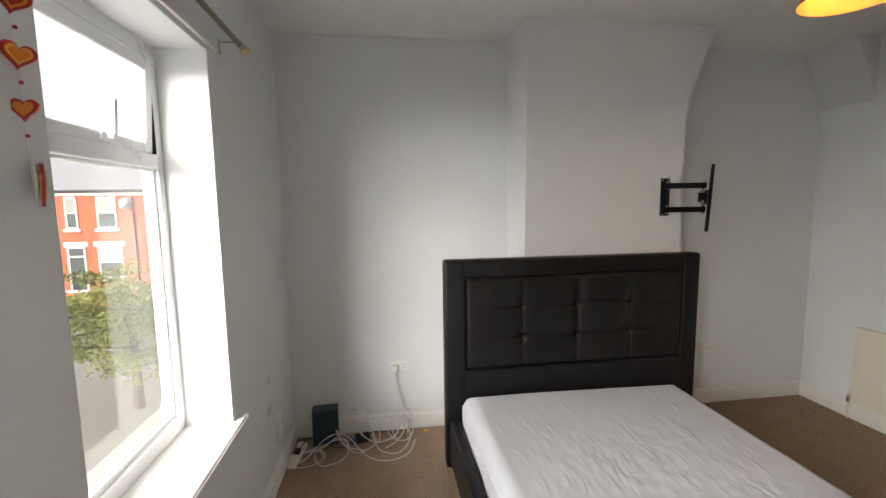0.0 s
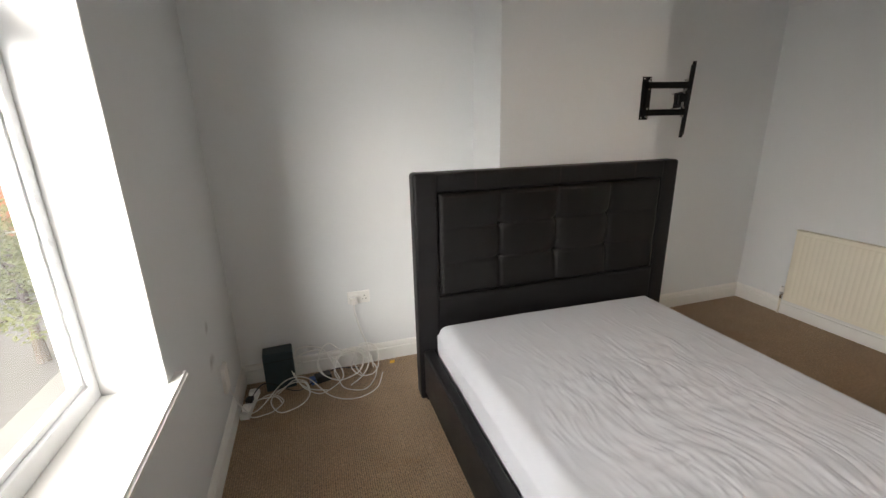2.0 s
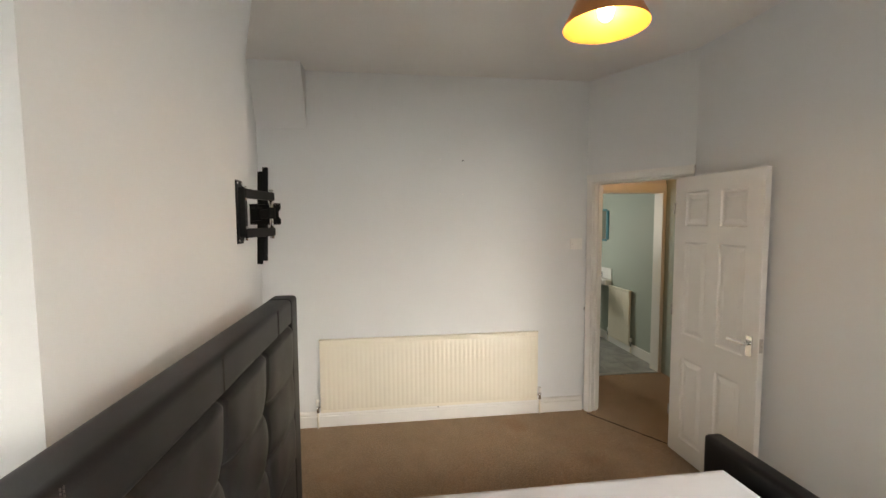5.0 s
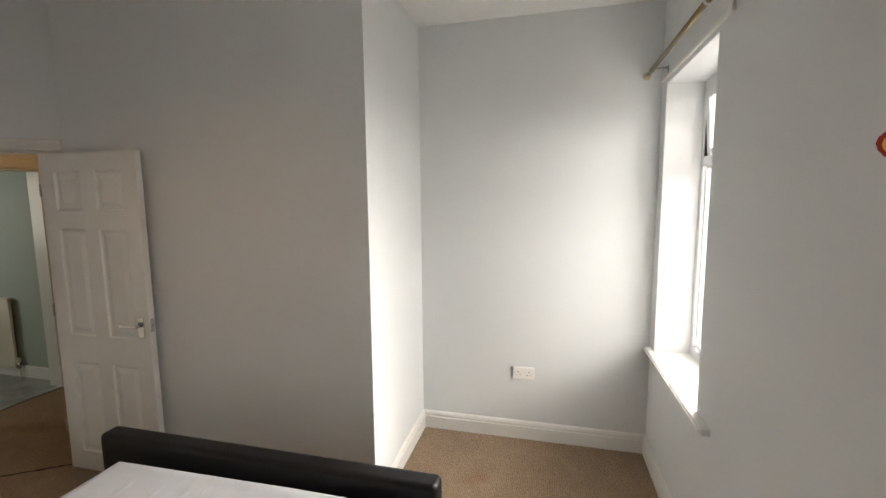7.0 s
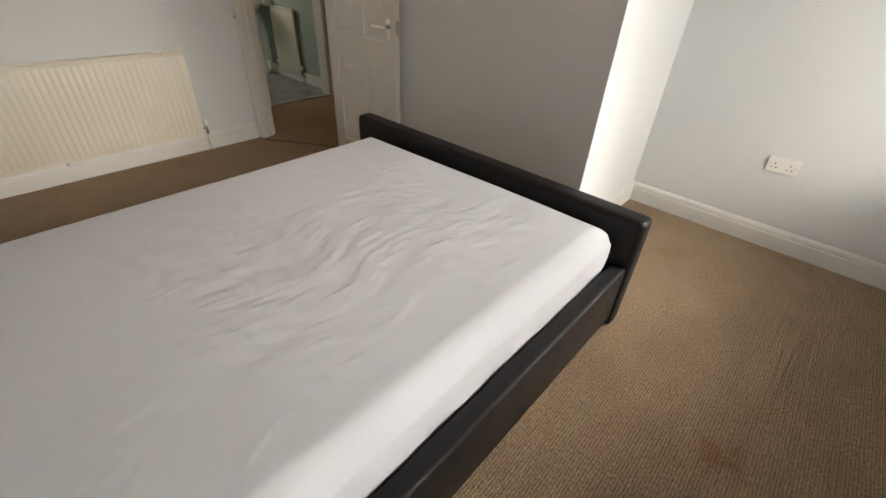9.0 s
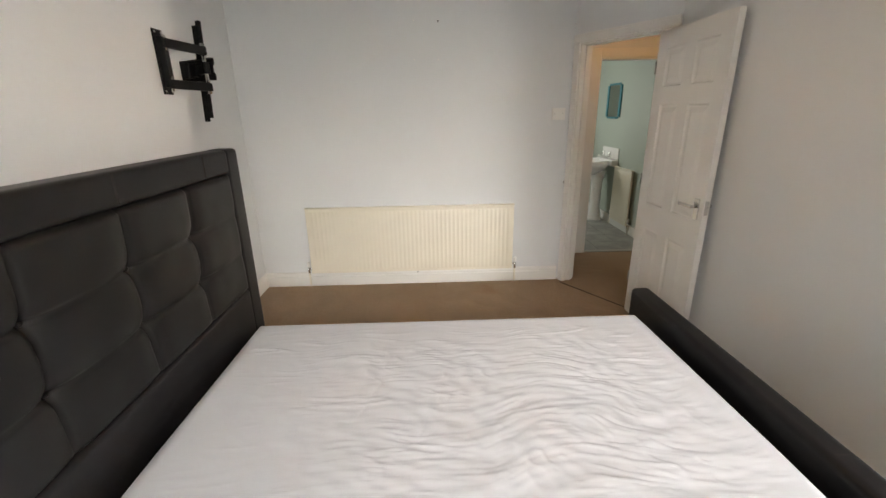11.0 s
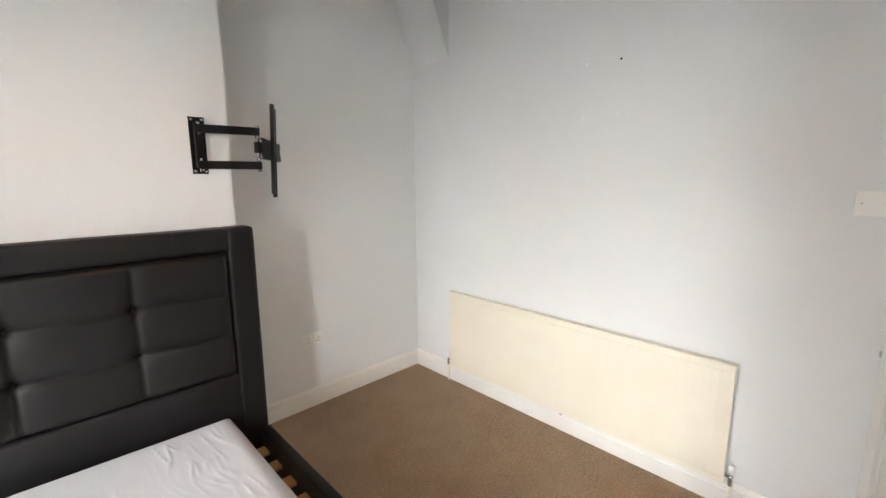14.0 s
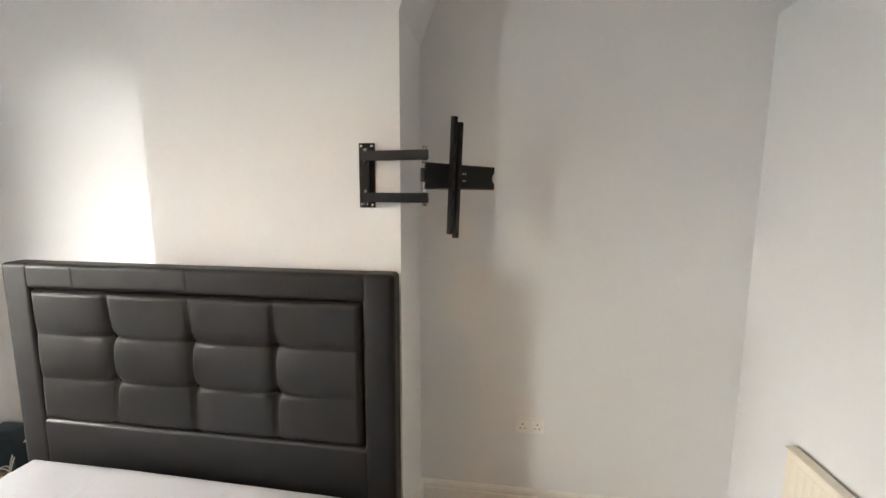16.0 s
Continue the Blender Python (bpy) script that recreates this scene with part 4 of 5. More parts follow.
socket(wall_frame(0.345, NY, 0.502, 0), "white double wall socket with a plug in one side")
socket(wall_frame(2.888, NY, 0.486, 0), "white double wall socket painted over at its edges", GLOSS)
socket(wall_frame(0.366, AY, 0.484, 180), "white double wall socket above the recess skirting")
bl = empty("switch_plate", wall_frame(EX, 0.803, 1.49, -90), "white blanking plate with two screws beside the door", "switch plate")
part("face_plate", box(-0.055, -0.012, -0.048, 0.055, 0.0, 0.048, 0.003, 3), PLASTIC, bl)
for x in (-0.035, 0.035):
    part("screw", lathe(bmesh.new(), [(0.0035, 0.0), (0.003, 0.0015)], Matrix.Translation((x, -0.012, 0)) @ Matrix.Rotation(radians(90), 4, "X"), 8), STEEL, bl)
for y, z in ((1.80, 2.194), (1.99, 2.20), (1.993, 1.92), (1.802, 1.918)):
    o = tagged(mesh("wall_plug", lathe(bmesh.new(), [(0.006, 0), (0.006, 0.003), (0.003, 0.003)], segments=10), HOLE if z > 2.19 and y < 1.9 else PLASTIC, True), "small plastic plug in a drilled wall hole", "wall plug", "wall plugs")
    o.matrix_world = Matrix.Translation((EX, y, z)) @ Matrix.Rotation(radians(-90), 4, "Y")
tel = empty("telephone_socket", wall_frame(WX, 2.97, 0.33, 90), "small white socket box low on the window wall", "socket")
part("face_plate", box(-0.042, -0.020, -0.075, 0.042, 0.0, 0.075, 0.005, 3), PLASTIC, tel)

# plug and its cable
plug = empty("plug", pose(0.308, NY - 0.010, 0.490), "cream mains plug with a white cable", "plug")
part("body", box(-0.024, -0.034, -0.026, 0.024, -0.001, 0.024, 0.008, 3), PLASTIC, plug)
part("connector", box(0.20, -0.13, -0.455, 0.235, -0.112, -0.44, 0.004), YELLOW, plug, "yellow cable end")
tube("cable", [(0, -0.018, -0.024), (0.002, -0.020, -0.09), (0.03, -0.035, -0.22), (0.065, -0.06, -0.34), (0.055, -0.11, -0.44), (0.0, -0.19, -0.472), (-0.08, -0.26, -0.478)], 0.0042, CABLE, plug)

# ---- router and cables in the corner ----
rt = empty("router_box", pose(-0.20, 3.33, 0, 0, 0, 4), "dark teal upright plastic box on the carpet", "router")
part("case", box(-0.090, -0.055, 0.0, 0.090, 0.055, 0.262, 0.012, 3), NAVY, rt)
part("front_groove", box(-0.091, -0.0565, 0.205, 0.091, -0.0545, 0.208), HOLE, rt)
ext = empty("extension_lead", pose(-0.37, 3.16, 0.0, 0, 0, 82), "white plastic extension lead block on the carpet", "extension lead")
part("block", box(-0.13, -0.026, 0.0, 0.13, 0.026, 0.035, 0.008, 3), PLASTIC, ext)
for k in range(3):
    part("plug", box(-0.10 + 0.075 * k, -0.02, 0.034, -0.055 + 0.075 * k, 0.02, 0.062, 0.007), PLASTIC if k != 1 else DARKCABLE, ext)
bk = empty("power_adapter", pose(0.06, 3.30, 0.0, 0, 0, 15), "small black and blue power adapter among the cables", "adapter")
part("case", box(-0.05, -0.035, 0.0, 0.05, 0.035, 0.045, 0.008, 3), DARKCABLE, bk)
part("end_cap", box(-0.085, -0.028, 0.0, -0.051, 0.028, 0.038, 0.006), BLUE, bk, "blue connector")


def coil(cx, cy, r, tilt, turns, lift, seed):
    """A loose loop of cable that stands and leans as it falls."""
    q = random.Random(seed)
    pts = []
    n = int(turns * 9)
    for k in range(n + 1):
        a = 2 * math.pi * k / 9 + q.uniform(-0.1, 0.1)
        rr = r * (1 + 0.18 * math.sin(k * 1.3 + seed)) * q.uniform(0.92, 1.08)
        x, y, z = rr * math.cos(a), rr * math.sin(a) * math.cos(tilt), rr * (1 + math.sin(a)) * math.sin(tilt) * lift
        pts.append((cx + x + 0.012 * k / 9, min(cy + 0.05 + y, NY - 0.03), max(0.0045, 0.0045 + z)))
    return pts


for i, (cx, cy, r, tl, n, lf) in enumerate(((0.17, 3.26, 0.13, 1.05, 2.2, 0.85), (0.02, 3.22, 0.15, 0.75, 1.8, 0.9), (0.26, 3.20, 0.15, 0.5, 1.6, 0.8), (0.34, 3.25, 0.10, 1.1, 1.7, 0.9),
                                            (-0.14, 3.08, 0.11, 0.45, 1.5, 0.7), (-0.30, 3.06, 0.09, 0.25, 1.6, 0.6))):
    tube("coiled_cable", coil(cx, cy, r, tl, n, lf, i + 3), 0.0036, CABLE, None, "loose coil of white cable on the carpet", "cable")["group"] = "coils of cable"
tube("coiled_cable", [(-0.42, 2.97, 0.26), (-0.36, 2.97, 0.10), (-0.30, 3.03, 0.06), (-0.16, 3.12, 0.15), (-0.03, 3.10, 0.16), (0.10, 3.06, 0.03), (0.24, 3.02, 0.006), (0.38, 3.08, 0.006), (0.44, 3.18, 0.05)], 0.0036, CABLE, None, "white cable trailing from the wall socket over the carpet", "cable")
tube("coiled_cable", [(-0.36, 3.12, 0.07), (-0.28, 3.22, 0.10), (-0.10, 3.20, 0.02), (0.04, 3.26, 0.05), (0.16, 3.36, 0.03), (0.30, 3.33, 0.02)], 0.0036, DARKCABLE, None, "thin black cable among the white ones", "cable")


# ---- garland of hearts on the pier ----
def heart_ring(s, n=28):
    pts = []
    for k in range(n):
        a = 2 * math.pi * k / n
        x = 16 * math.sin(a) ** 3
        z = 13 * math.cos(a) - 5 * math.cos(2 * a) - 2 * math.cos(3 * a) - math.cos(4 * a)
        pts.append((x * s / 34, z * s / 34))
    return pts


def heart(parent, y, z, size, yaw, tilt, colours, outer):
    h = part("heart", prism(bmesh.new(), heart_ring(size), 1, -0.003, 0.003), outer, parent, "red glass heart with amber middle")
    h.matrix_local = Matrix.Translation((0, y, z)) @ Matrix.Rotation(radians(yaw), 4, "Z") @ Matrix.Rotation(radians(tilt), 4, "Y")
    for k, (f, c) in enumerate(colours):
        part("inlay", prism(bmesh.new(), heart_ring(size * f), 1, -0.0042 - 0.0012 * k, 0.0042 + 0.0012 * k), c, h)
    return h


gar = empty("heart_garland", pose(WX + 0.020, 1.30, 2.43), "hanging garland of red and amber glass hearts on a thread", "garland")
part("thread", rod(bmesh.new(), (0, 0, -0.68), (0, 0, 0.0), 0.0006, 6), CABLE, gar)
part("nail", rod(bmesh.new(), (-0.020, 0, 0), (0.008, 0, 0), 0.002, 8), STEEL, gar)
for k, (z, s, yaw, tl) in enumerate(((2.318, 0.064, 56, 8), (2.216, 0.062, 58, -6), (2.118, 0.062, 52, 9), (2.016, 0.060, 57, 7), (1.915, 0.052, 4, 3))):
    heart(gar, 0, z - 2.43, s, yaw, tl, ((0.74, YELLOW if k % 2 else ORANGE), (0.55, ORANGE if k % 2 else RED)) if k < 4 else ((0.7, ORANGE),), RED)
    part("bead", lathe(bmesh.new(), [(0.001, -0.004), (0.004, -0.002), (0.004, 0.002), (0.001, 0.004)], Matrix.Translation((0, 0, z - 2.43 - 0.052)), 10), RED, gar, smooth=True)
big = heart(gar, 0, 1.775 - 2.43, 0.10, 0, 0, ((0.80, YELLOW), (0.60, ORANGE), (0.40, PLASTIC), (0.16, RED)), RED)
big.matrix_local = Matrix.Translation((0.014, 0, 1.775 - 2.43)) @ Matrix.Rotation(radians(-50), 4, "Z")
part("backing", prism(bmesh.new(), heart_ring(0.098), 1, -0.0102, -0.0090), PLASTIC, big, "plain white back")

# ---- bottle on the sill ----
bt = empty("plastic_bottle", pose(-0.545, 1.50, WZ0 + 0.03), "clear plastic bottle with a coloured label on the sill", "bottle")
part("body", lathe(bmesh.new(), [(0.030, 0.0), (0.036, 0.004), (0.037, 0.05), (0.035, 0.07), (0.037, 0.11), (0.030, 0.145), (0.014, 0.165), (0.013, 0.18)]), CLEARPLASTIC, bt, smooth=True)
part("cap", lathe(bmesh.new(), [(0.0165, 0.172), (0.0165, 0.196), (0.013, 0.200)]), PLASTIC, bt, smooth=True)
part("label", lathe(bmesh.new(), [(0.0378, 0.035), (0.0378, 0.105)], cap=False), PLASTIC, bt, smooth=True)
part("label_band", lathe(bmesh.new(), [(0.0382, 0.098), (0.0382, 0.110)], cap=False), REDLABEL, bt, smooth=True)
part("label_band", lathe(bmesh.new(), [(0.0382, 0.028), (0.0382, 0.040)], cap=False), BLUE, bt, smooth=True)
for a, z, c in ((20, 0.075, PINK), (55, 0.060, CYAN), (-20, 0.065, PINK)):
    o = part("label_mark", lathe(bmesh.new(), [(0.016, 0.0), (0.014, 0.0012)], segments=16), c, bt)
    o.matrix_local = Matrix.Rotation(radians(a), 4, "Z") @ Matrix.Translation((0.0378, 0, z)) @ Matrix.Rotation(radians(90), 4, "Y") @ Matrix.Diagonal((1, 0.9, 1, 1))


# ---- landing ----
LH = 2.42
structure("wall_landing_south", box(3.12, -0.66, 0, 4.60, -0.56, H), BATHPAINT, "pale painted landing wall", "wall")
structure("wall_landing_west", box(3.02, -0.66, 0, 3.12, 0.16, H), BATHPAINT, "pale painted wall closing the landing", "wall")
structure("wall_landing_north", box(4.0, 1.35, 0, 4.72, 1.45, H), PAINT, "pale painted wall closing the landing", "wall")
bm = bmesh.new()
bx(bm, 4.60, 0.25, 0, 4.72, 0.30, H)
bx(bm, 4.60, 1.08, 0, 4.72, 1.35, H)
bx(bm, 4.60, 0.30, 2.02, 4.72, 1.08, H)
bx(bm, 4.60, -0.56, 2.02, 4.72, 0.25, H)
structure("wall_landing_east", bm, PAINT, "landing wall with two doorways", "wall")
structure("ceiling_landing", box(3.05, -0.66, LH, 4.72, 0.10, LH + 0.08), CEIL, "white landing ceiling", "ceiling")
structure("ceiling_landing_end", box(4.0, 0.10, LH, 4.72, 1.45, LH + 0.08), CEIL, "white landing ceiling", "ceiling")
bm = bmesh.new()
for y0, y1 in ((0.19, 0.25), (-0.56, -0.52)):
    bx(bm, 4.585, y0, 0, 4.735, y1, 2.02, 0.004)
bx(bm, 4.585, -0.52, 1.98, 4.735, 0.19, 2.018, 0.004)
bx(bm, 4.57, 0.20, 0, 4.5845, 0.30, 2.08, 0.005)
bx(bm, 4.57, -0.55, 2.0, 4.5845, 0.1995, 2.08, 0.005)
structure("door_frame", bm, GLOSS, "white gloss bathroom door frame", "door frame")
structure("threshold", box(4.585, -0.52, 0.0, 4.64, 0.19, 0.008, 0.003), STEEL, "metal threshold strip between carpet and tiles", "trim")
door2 = empty("door_2", pose(4.575, 0.33, 0.008, 0, 0, 116), "white six-panel landing door standing ajar", "door")
door2["kind"] = "structure"
part("leaf", door_leaf(bmesh.new(), 0.712, 1.981, 0.035), GLOSS, door2)
lever(door2, 0.655, 0.995, 0.035, 1)

# ---- bathroom ----
structure("wall_bathroom_south", box(4.60, -0.72, 0, 7.0, -0.62, H), BATHPAINT, "pale green painted bathroom wall", "wall")
structure("wall_bathroom_north", box(4.72, 1.35, 0, 7.0, 1.45, H), BATHPAINT, "pale green painted bathroom wall", "wall")
bm = bmesh.new()
bx(bm, 6.9, -0.62, 0, 7.02, 0.45, H)
bx(bm, 6.9, 1.05, 0, 7.02, 1.35, H)
bx(bm, 6.9, 0.45, 0, 7.02, 1.05, 1.1)
bx(bm, 6.9, 0.45, 2.15, 7.02, 1.05, H)
structure("wall_bathroom_east", bm, BATHPAINT, "pale green bathroom wall with a window", "wall")
structure("ceiling_bathroom", box(4.72, -0.72, LH, 7.02, 1.45, LH + 0.08), CEIL, "white bathroom ceiling", "ceiling")
w3 = empty("window_3", pose(6.96, 0.75, 1.1), "small white bathroom window", "window")
w3["kind"] = "structure"
bm = bmesh.new()
for q in ((-0.30, 0, -0.25, 1.05), (0.25, 0, 0.30, 1.05), (-0.25, 0, 0.25, 0.05), (-0.25, 1.0, 0.25, 1.05)):
    bx(bm, -0.03, q[0], q[1], 0.03, q[2], q[3], 0.004)
part("window_frame", bm, UPVC, w3)
fl = structure("floor_bathroom", box(4.62, -0.62, -0.1, 6.95, 1.4, -0.006), GROUT, "grey stone-look tiled bathroom floor", "floor")
tile_mesh = None
for i in range(8):
    for j in range(7):
        if tile_mesh is None:
            o = mesh("tile", box(-0.148, -0.148, -0.008, 0.148, 0.148, 0.0, 0.002, 1), TILE)
            tile_mesh = o.data
        else:
            o = new("tile", tile_mesh)
        o.parent = fl
        o.matrix_local = Matrix.Translation((4.80 + 0.30 * i, -0.46 + 0.30 * j, 0.002)) @ Matrix.Rotation(radians(90 * ((i * 3 + j * 5) % 4)), 4, "Z")
sk = structure("baseboard", box(4.74, -0.619, 0.003, 6.9, -0.60, 0.12, 0.004), GLOSS, "white bathroom skirting board", "skirting")
radiator("bathroom_radiator", Matrix.Translation((5.25, -0.62, 0.10)), 0.50, 0.70, "small cream panel radiator beside the basin", 13, False)
bs = empty("wash_basin", pose(6.03, -0.62, 0), "white ceramic pedestal wash basin with chrome taps", "basin")
bm = bmesh.new()
lathe(bm, [(0.10, 0.66), (0.20, 0.72), (0.27, 0.80), (0.285, 0.85), (0.27, 0.86), (0.22, 0.845), (0.16, 0.76), (0.03, 0.74)], Matrix.Translation((0, 0.30, 0)) @ Matrix.Diagonal((1.0, 1.0, 1, 1)), 40)
bx(bm, -0.27, 0.0, 0.79, 0.27, 0.10, 0.87, 0.02, 3)
part("bowl", bm, CERAMIC, bs, smooth=True)
part("pedestal", lathe(bmesh.new(), [(0.11, 0.003), (0.10, 0.04), (0.07, 0.2), (0.075, 0.55), (0.11, 0.70)], Matrix.Translation((0, 0.16, 0))), CERAMIC, bs, smooth=True)
part("splashback", box(-0.26, 0.002, 0.872, 0.26, 0.012, 1.02, 0.002), CERAMIC, bs, "white tiled splashback")
for x in (-0.10, 0.10):
    bm = rod(bmesh.new(), (x, 0.06, 0.868), (x, 0.06, 0.94), 0.014)
    rod(bm, (x, 0.06, 0.915), (x, 0.14, 0.90), 0.010)
    rod(bm, (x, 0.06, 0.94), (x, 0.06, 0.965), 0.020)
    part("tap", bm, CHROME, bs, "chrome tap", True)
mi = empty("mirror", pose(6.09, -0.62, 1.62), "small rectangular mirror in a teal glass frame", "mirror")
bm = bmesh.new()
for q in ((-0.22, -0.20, -0.17, 0.20), (0.17, -0.20, 0.22, 0.20), (-0.17, -0.20, 0.17, -0.225), (-0.17, 0.225, 0.17, 0.20)):
    bx(bm, q[0], 0.002, q[1], q[2], 0.018, q[3], 0.003)
part("frame", bm, TEAL, mi)
part("mirror_glass", box(-0.17, 0.003, -0.225, 0.17, 0.010, 0.225), MIRROR, mi)


# ---- street ----
G = -3.1
structure("ground", box(-600, -600, G - 1, 600, 600, G - 0.13), ASPHALT, "grey asphalt street reaching into the distance", "ground")
structure("pavement", box(-5.25, -40, G - 0.125, -0.9, 14.5, G), PAVING, "pale worn pavement with a kerb", "pavement")
structure("pavement_far", box(-60, 22.2, G - 0.125, 60, 25.0, G), PAVING, "pale pavement before the far houses", "pavement")
gw2 = empty("front_wall", pose(-16, 22.6, G), "low brick front garden wall with a pale coping", "garden wall")
part("wall", box(-22, -0.1, -0.12, 22, 0.1, 0.75), BRICK, gw2)
part("coping", box(-22, -0.14, 0.75, 22, 0.14, 0.83, 0.01), STONE, gw2)


def sash_window(parent, x, z, w, h):
    """Window of a far house, local to it: x centre, z of the sill; the wall face is y = 0."""
    wd = part("window", box(x - w / 2, -0.02, z, x + w / 2, 0.06, z + h), DARKPANE, parent, "white sash window")
    bm = bmesh.new()
    t = 0.075
    for q in ((x - w / 2, z, x - w / 2 + t, z + h), (x + w / 2 - t, z, x + w / 2, z + h), (x - w / 2 + t, z, x + w / 2 - t, z + t), (x - w / 2 + t, z + h - t, x + w / 2 - t, z + h), (x - w / 2 + t, z + h * 0.5 - 0.03, x + w / 2 - t, z + h * 0.5 + 0.03)):
        bx(bm, q[0], -0.05, q[1], q[2], 0.02, q[3])
    part("frame", bm, STONE, wd)
    part("curtain", box(x - w / 2 + t, -0.028, z + h * 0.5 + 0.03, x + w / 2 - t, -0.021, z + h - t), CURTAIN, wd)
    part("sill", box(x - w / 2 - 0.12, -0.12, z - 0.16, x + w / 2 + 0.12, 0.0, z, 0.01), STONE, wd)
    return wd


def terrace_house(m, flip):
    h = empty("terraced_house", m, "red brick terraced house with white sills and grey slate roof", "house", "terrace across the street")
    f = -1 if flip else 1
    W, EV = 4.15, 5.68
    part("wall", box(-W / 2, 0.0, 0, W / 2, 7.0, EV), BRICK, h)
    bm = prism(bmesh.new(), [(-0.30, EV - 0.02), (-0.30, EV + 0.10), (3.5, EV + 2.1), (7.3, EV + 0.10), (7.3, EV - 0.02)], 0, -W / 2, W / 2)
    roof = part("roof", bm, SLATE, h)
    part("ridge", box(-W / 2, 3.4, EV + 2.08, W / 2, 3.6, EV + 2.18, 0.02), SLATE, roof)
    part("gutter", box(-W / 2, -0.36, EV + 0.0, W / 2, -0.26, EV + 0.10, 0.02), FRONTDOOR, roof)
    bm = bmesh.new()
    for k in range(14):
        x = -W / 2 + W * k / 14
        prism(bm, [(x, EV - 0.18), (x + W / 28, EV - 0.24), (x + W / 14, EV - 0.18), (x + W / 14, EV - 0.06), (x, EV - 0.06)], 1, -0.10, -0.001)
    part("eaves_band", bm, STONE, h, "white scalloped eaves band")
    sash_window(h, f * 0.22, 3.72, 0.95, 1.68)
    sash_window(h, -f * 1.48, 3.72, 0.58, 1.68)
    sash_window(h, f * 0.22, 1.05, 1.20, 1.70)
    part("lintel", box(f * 0.22 - 0.76, -0.06, 2.76, f * 0.22 + 0.76, 0.0, 3.02, 0.01), STONE, h)
    part("lintel", box(-f * 1.42 - 0.58, -0.06, 2.76, -f * 1.42 + 0.58, 0.0, 3.02, 0.01), STONE, h)
    d = part("door", box(-f * 1.42 - 0.36, -0.03, 0.1, -f * 1.42 + 0.36, 0.05, 2.2), FRONTDOOR, h, "dark front door")
    bm = bmesh.new()
    for q in ((-0.44, 0.1, -0.36, 2.76), (0.36, 0.1, 0.44, 2.76), (-0.36, 2.2, 0.36, 2.28), (-0.36, 2.68, 0.36, 2.76)):
        bx(bm, -f * 1.42 + q[0], -0.06, q[1], -f * 1.42 + q[2], 0.02, q[3])
    part("frame", bm, STONE, d)
    part("fanlight", box(-f * 1.42 - 0.36, -0.02, 2.28, -f * 1.42 + 0.36, 0.03, 2.68), DARKPANE, d)
    part("letterbox", box(-f * 1.42 - 0.14, -0.04, 1.15, -f * 1.42 + 0.14, -0.03, 1.22), STEEL, d)
    part("downpipe", rod(bmesh.new(), (f * 1.55, -0.06, 0.0), (f * 1.55, -0.06, EV - 0.3), 0.045, 10), FRONTDOOR, h)
    dish = part("satellite_dish", lathe(bmesh.new(), [(0.34, 0.0), (0.30, -0.04), (0.16, -0.09), (0.02, -0.11)], Matrix.Translation((f * 1.28, -0.22, 5.05)) @ Matrix.Rotation(radians(72), 4, "X")), DISH, h, "grey satellite dish", True)
    part("arm", rod(bmesh.new(), (f * 1.28, 0.0, 4.85), (f * 1.28, -0.24, 5.0), 0.02, 8), DISH, dish)
    part("chimney", box(-0.45 + f * 1.6, 3.1, EV + 1.7, 0.45 + f * 1.6, 3.9, EV + 3.0), BRICK, h)
    return h


r_house = terrace_house(pose(-14.67, 25.0, G), False)
l_house = terrace_house(pose(-18.83, 25.0, G), True)
for k in (-1, 1, 2):
    copy_thing(r_house, pose(-14.67 + 8.31 * k, 25.0, G))
    copy_thing(l_house, pose(-18.83 + 8.31 * k, 25.0, G))


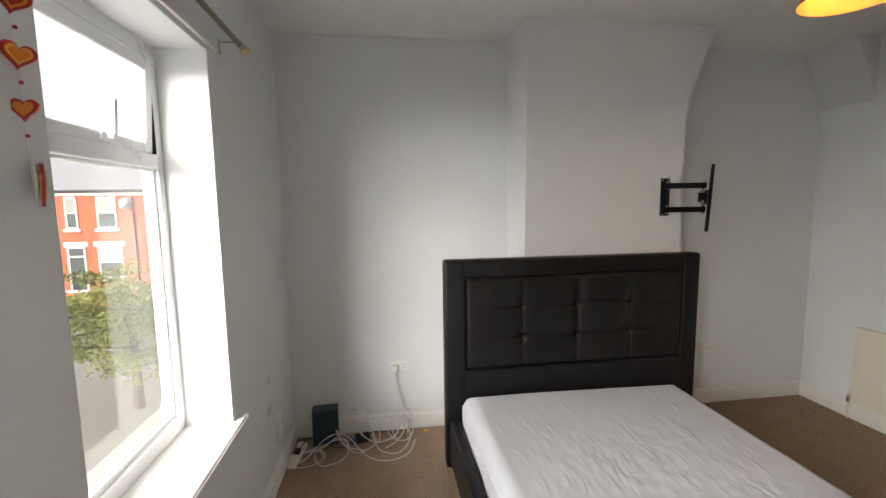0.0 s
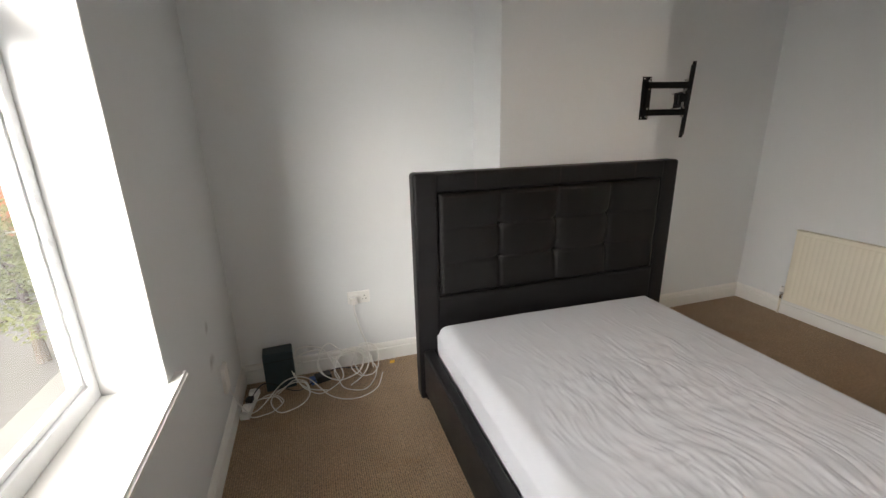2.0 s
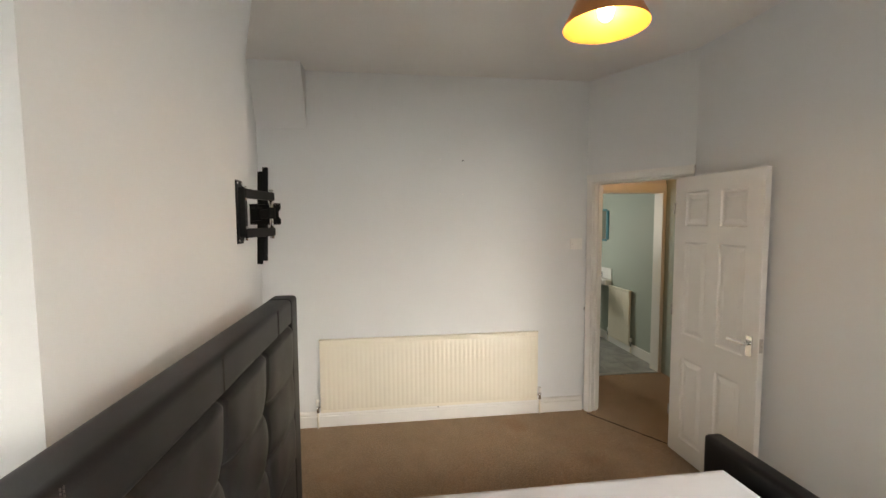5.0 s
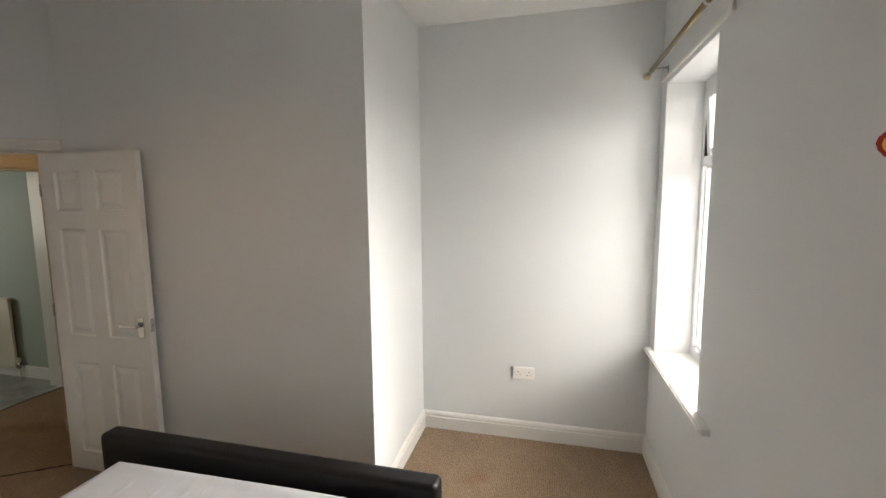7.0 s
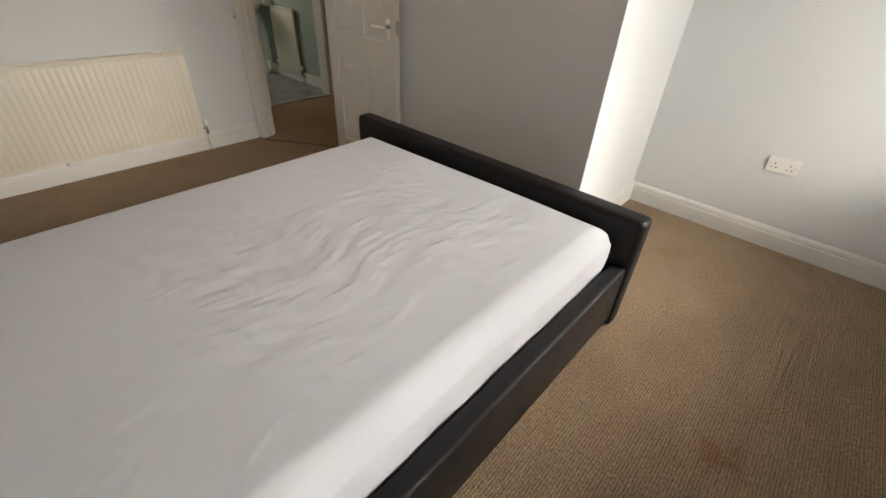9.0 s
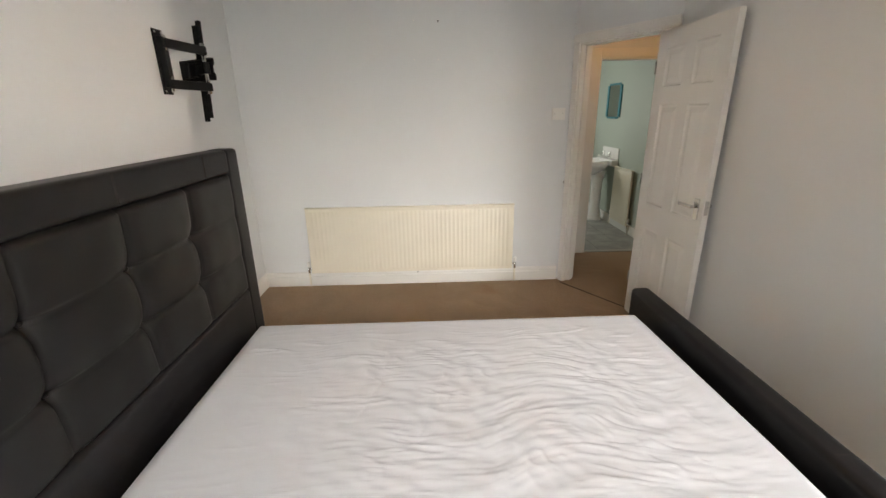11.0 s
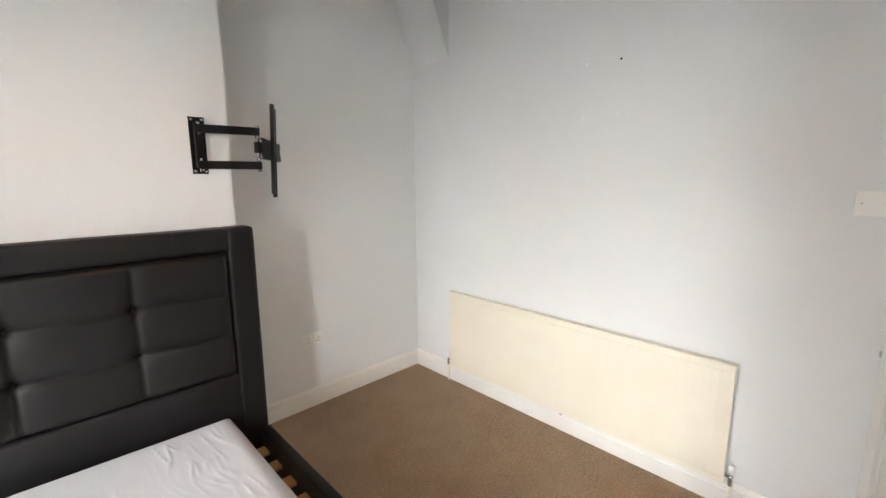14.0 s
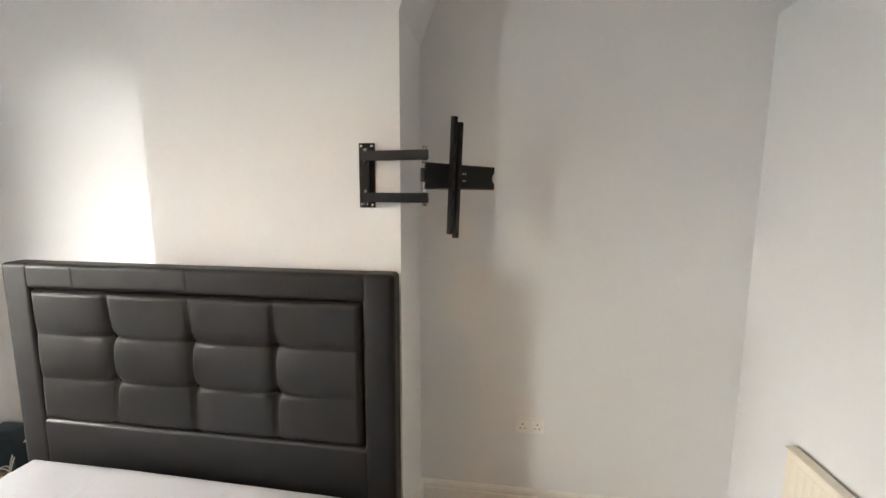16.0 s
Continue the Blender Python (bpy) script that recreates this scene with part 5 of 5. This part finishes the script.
# ---- street tree ----
def tree(x, y, z, seed):
    q = random.Random(seed)
    t = empty("street_tree", pose(x, y, z), "young street tree with loose yellow-green leaves", "tree")
    bm = bmesh.new()
    lathe(bm, [(0.13, -0.1), (0.10, 0.5), (0.08, 1.6), (0.04, 3.0)], segments=10)
    tips = []
    for k in range(26):
        a, s = k * 2.4 + q.uniform(-0.3, 0.3), 0.9 + 1.9 * k / 26
        ln = q.uniform(1.4, 2.9) * (1.05 - 0.45 * k / 26)
        end = Vector((ln * math.cos(a), ln * math.sin(a), s + q.uniform(0.2, 0.9)))
        rod(bm, (0, 0, s), end, 0.018, 6)
        tips.append((Vector((0, 0, s)), end))
    part("trunk", bm, BARK, t, "thin brown trunk and limbs")
    verts, faces = [], []
    clumps = []
    for k in range(420):
        a, e = tips[q.randrange(len(tips))]
        clumps.append(a.lerp(e, q.random() ** 0.5) + Vector((q.gauss(0, 0.2), q.gauss(0, 0.2), q.gauss(0, 0.14))))
    for k in range(21000):
        c = clumps[q.randrange(len(clumps))] + Vector((q.gauss(0, 0.15), q.gauss(0, 0.15), q.gauss(0, 0.055)))
        u = Vector((q.gauss(0, 1), q.gauss(0, 1), q.gauss(0, 0.5))).normalized()
        w = u.orthogonal().normalized()
        w = (w + Vector((0, 0, q.uniform(-0.5, 0.5)))).normalized()
        l, b = q.uniform(0.034, 0.06), q.uniform(0.016, 0.03)
        n = len(verts)
        verts += [c - u * l, c + w * b, c + u * l, c - w * b]
        faces.append((n, n + 1, n + 2, n + 3))
    me = bpy.data.meshes.new("crown")
    me.from_pydata(verts, [], faces)
    me.materials.append(LEAF)
    o = new("crown", me)
    o.parent = t
    return t


tree(-5.9, 11.2, G, 4)


# ---- parked car ----
def car(m):
    c = empty("parked_car", m, "white hatchback parked by the kerb", "car")
    bm = bmesh.new()
    side = [(-2.0, 0.35), (-2.02, 0.62), (-1.85, 0.82), (-1.05, 0.95), (1.6, 0.95), (1.95, 0.85), (2.0, 0.4), (1.9, 0.25), (-1.9, 0.25)]
    prism(bm, side, 0, -0.85, 0.85)
    bmesh.ops.bevel(bm, geom=list(bm.edges), offset=0.06, segments=3, affect="EDGES")
    part("body", bm, CARPAINT, c, smooth=True)
    bm = prism(bmesh.new(), [(-1.0, 0.93), (-0.35, 1.42), (1.2, 1.45), (1.75, 0.93)], 0, -0.74, 0.74)
    bmesh.ops.bevel(bm, geom=list(bm.edges), offset=0.05, segments=2, affect="EDGES")
    part("cabin", bm, DARKPANE, c, "dark glass cabin")
    part("roof", box(-0.68, -0.30, 1.43, 0.68, 1.15, 1.475, 0.02), CARPAINT, c)
    for x in (-0.62, 0.62):
        part("headlight", lathe(bmesh.new(), [(0.15, 0.0), (0.13, 0.05), (0.05, 0.08)], Matrix.Translation((x, -1.93, 0.68)) @ Matrix.Rotation(radians(80), 4, "X")), CHROME, c, "clear headlight", True)
    for x in (-0.80, 0.80):
        for y in (-1.25, 1.2):
            wmat = Matrix.Translation((x, y, 0.31)) @ Matrix.Rotation(radians(90), 4, "Y")
            wh = part("wheel", lathe(bmesh.new(), [(0.18, -0.09), (0.31, -0.085), (0.31, 0.085), (0.18, 0.09)], wmat), RUBBER, c, smooth=True)
            part("rim", lathe(bmesh.new(), [(0.19, -0.129), (0.12, -0.07), (0.12, 0.07), (0.19, 0.092)], wmat), STEEL, wh, smooth=True)
    return c


car(pose(-3.85, 11.55, G, 0, 0, 4))
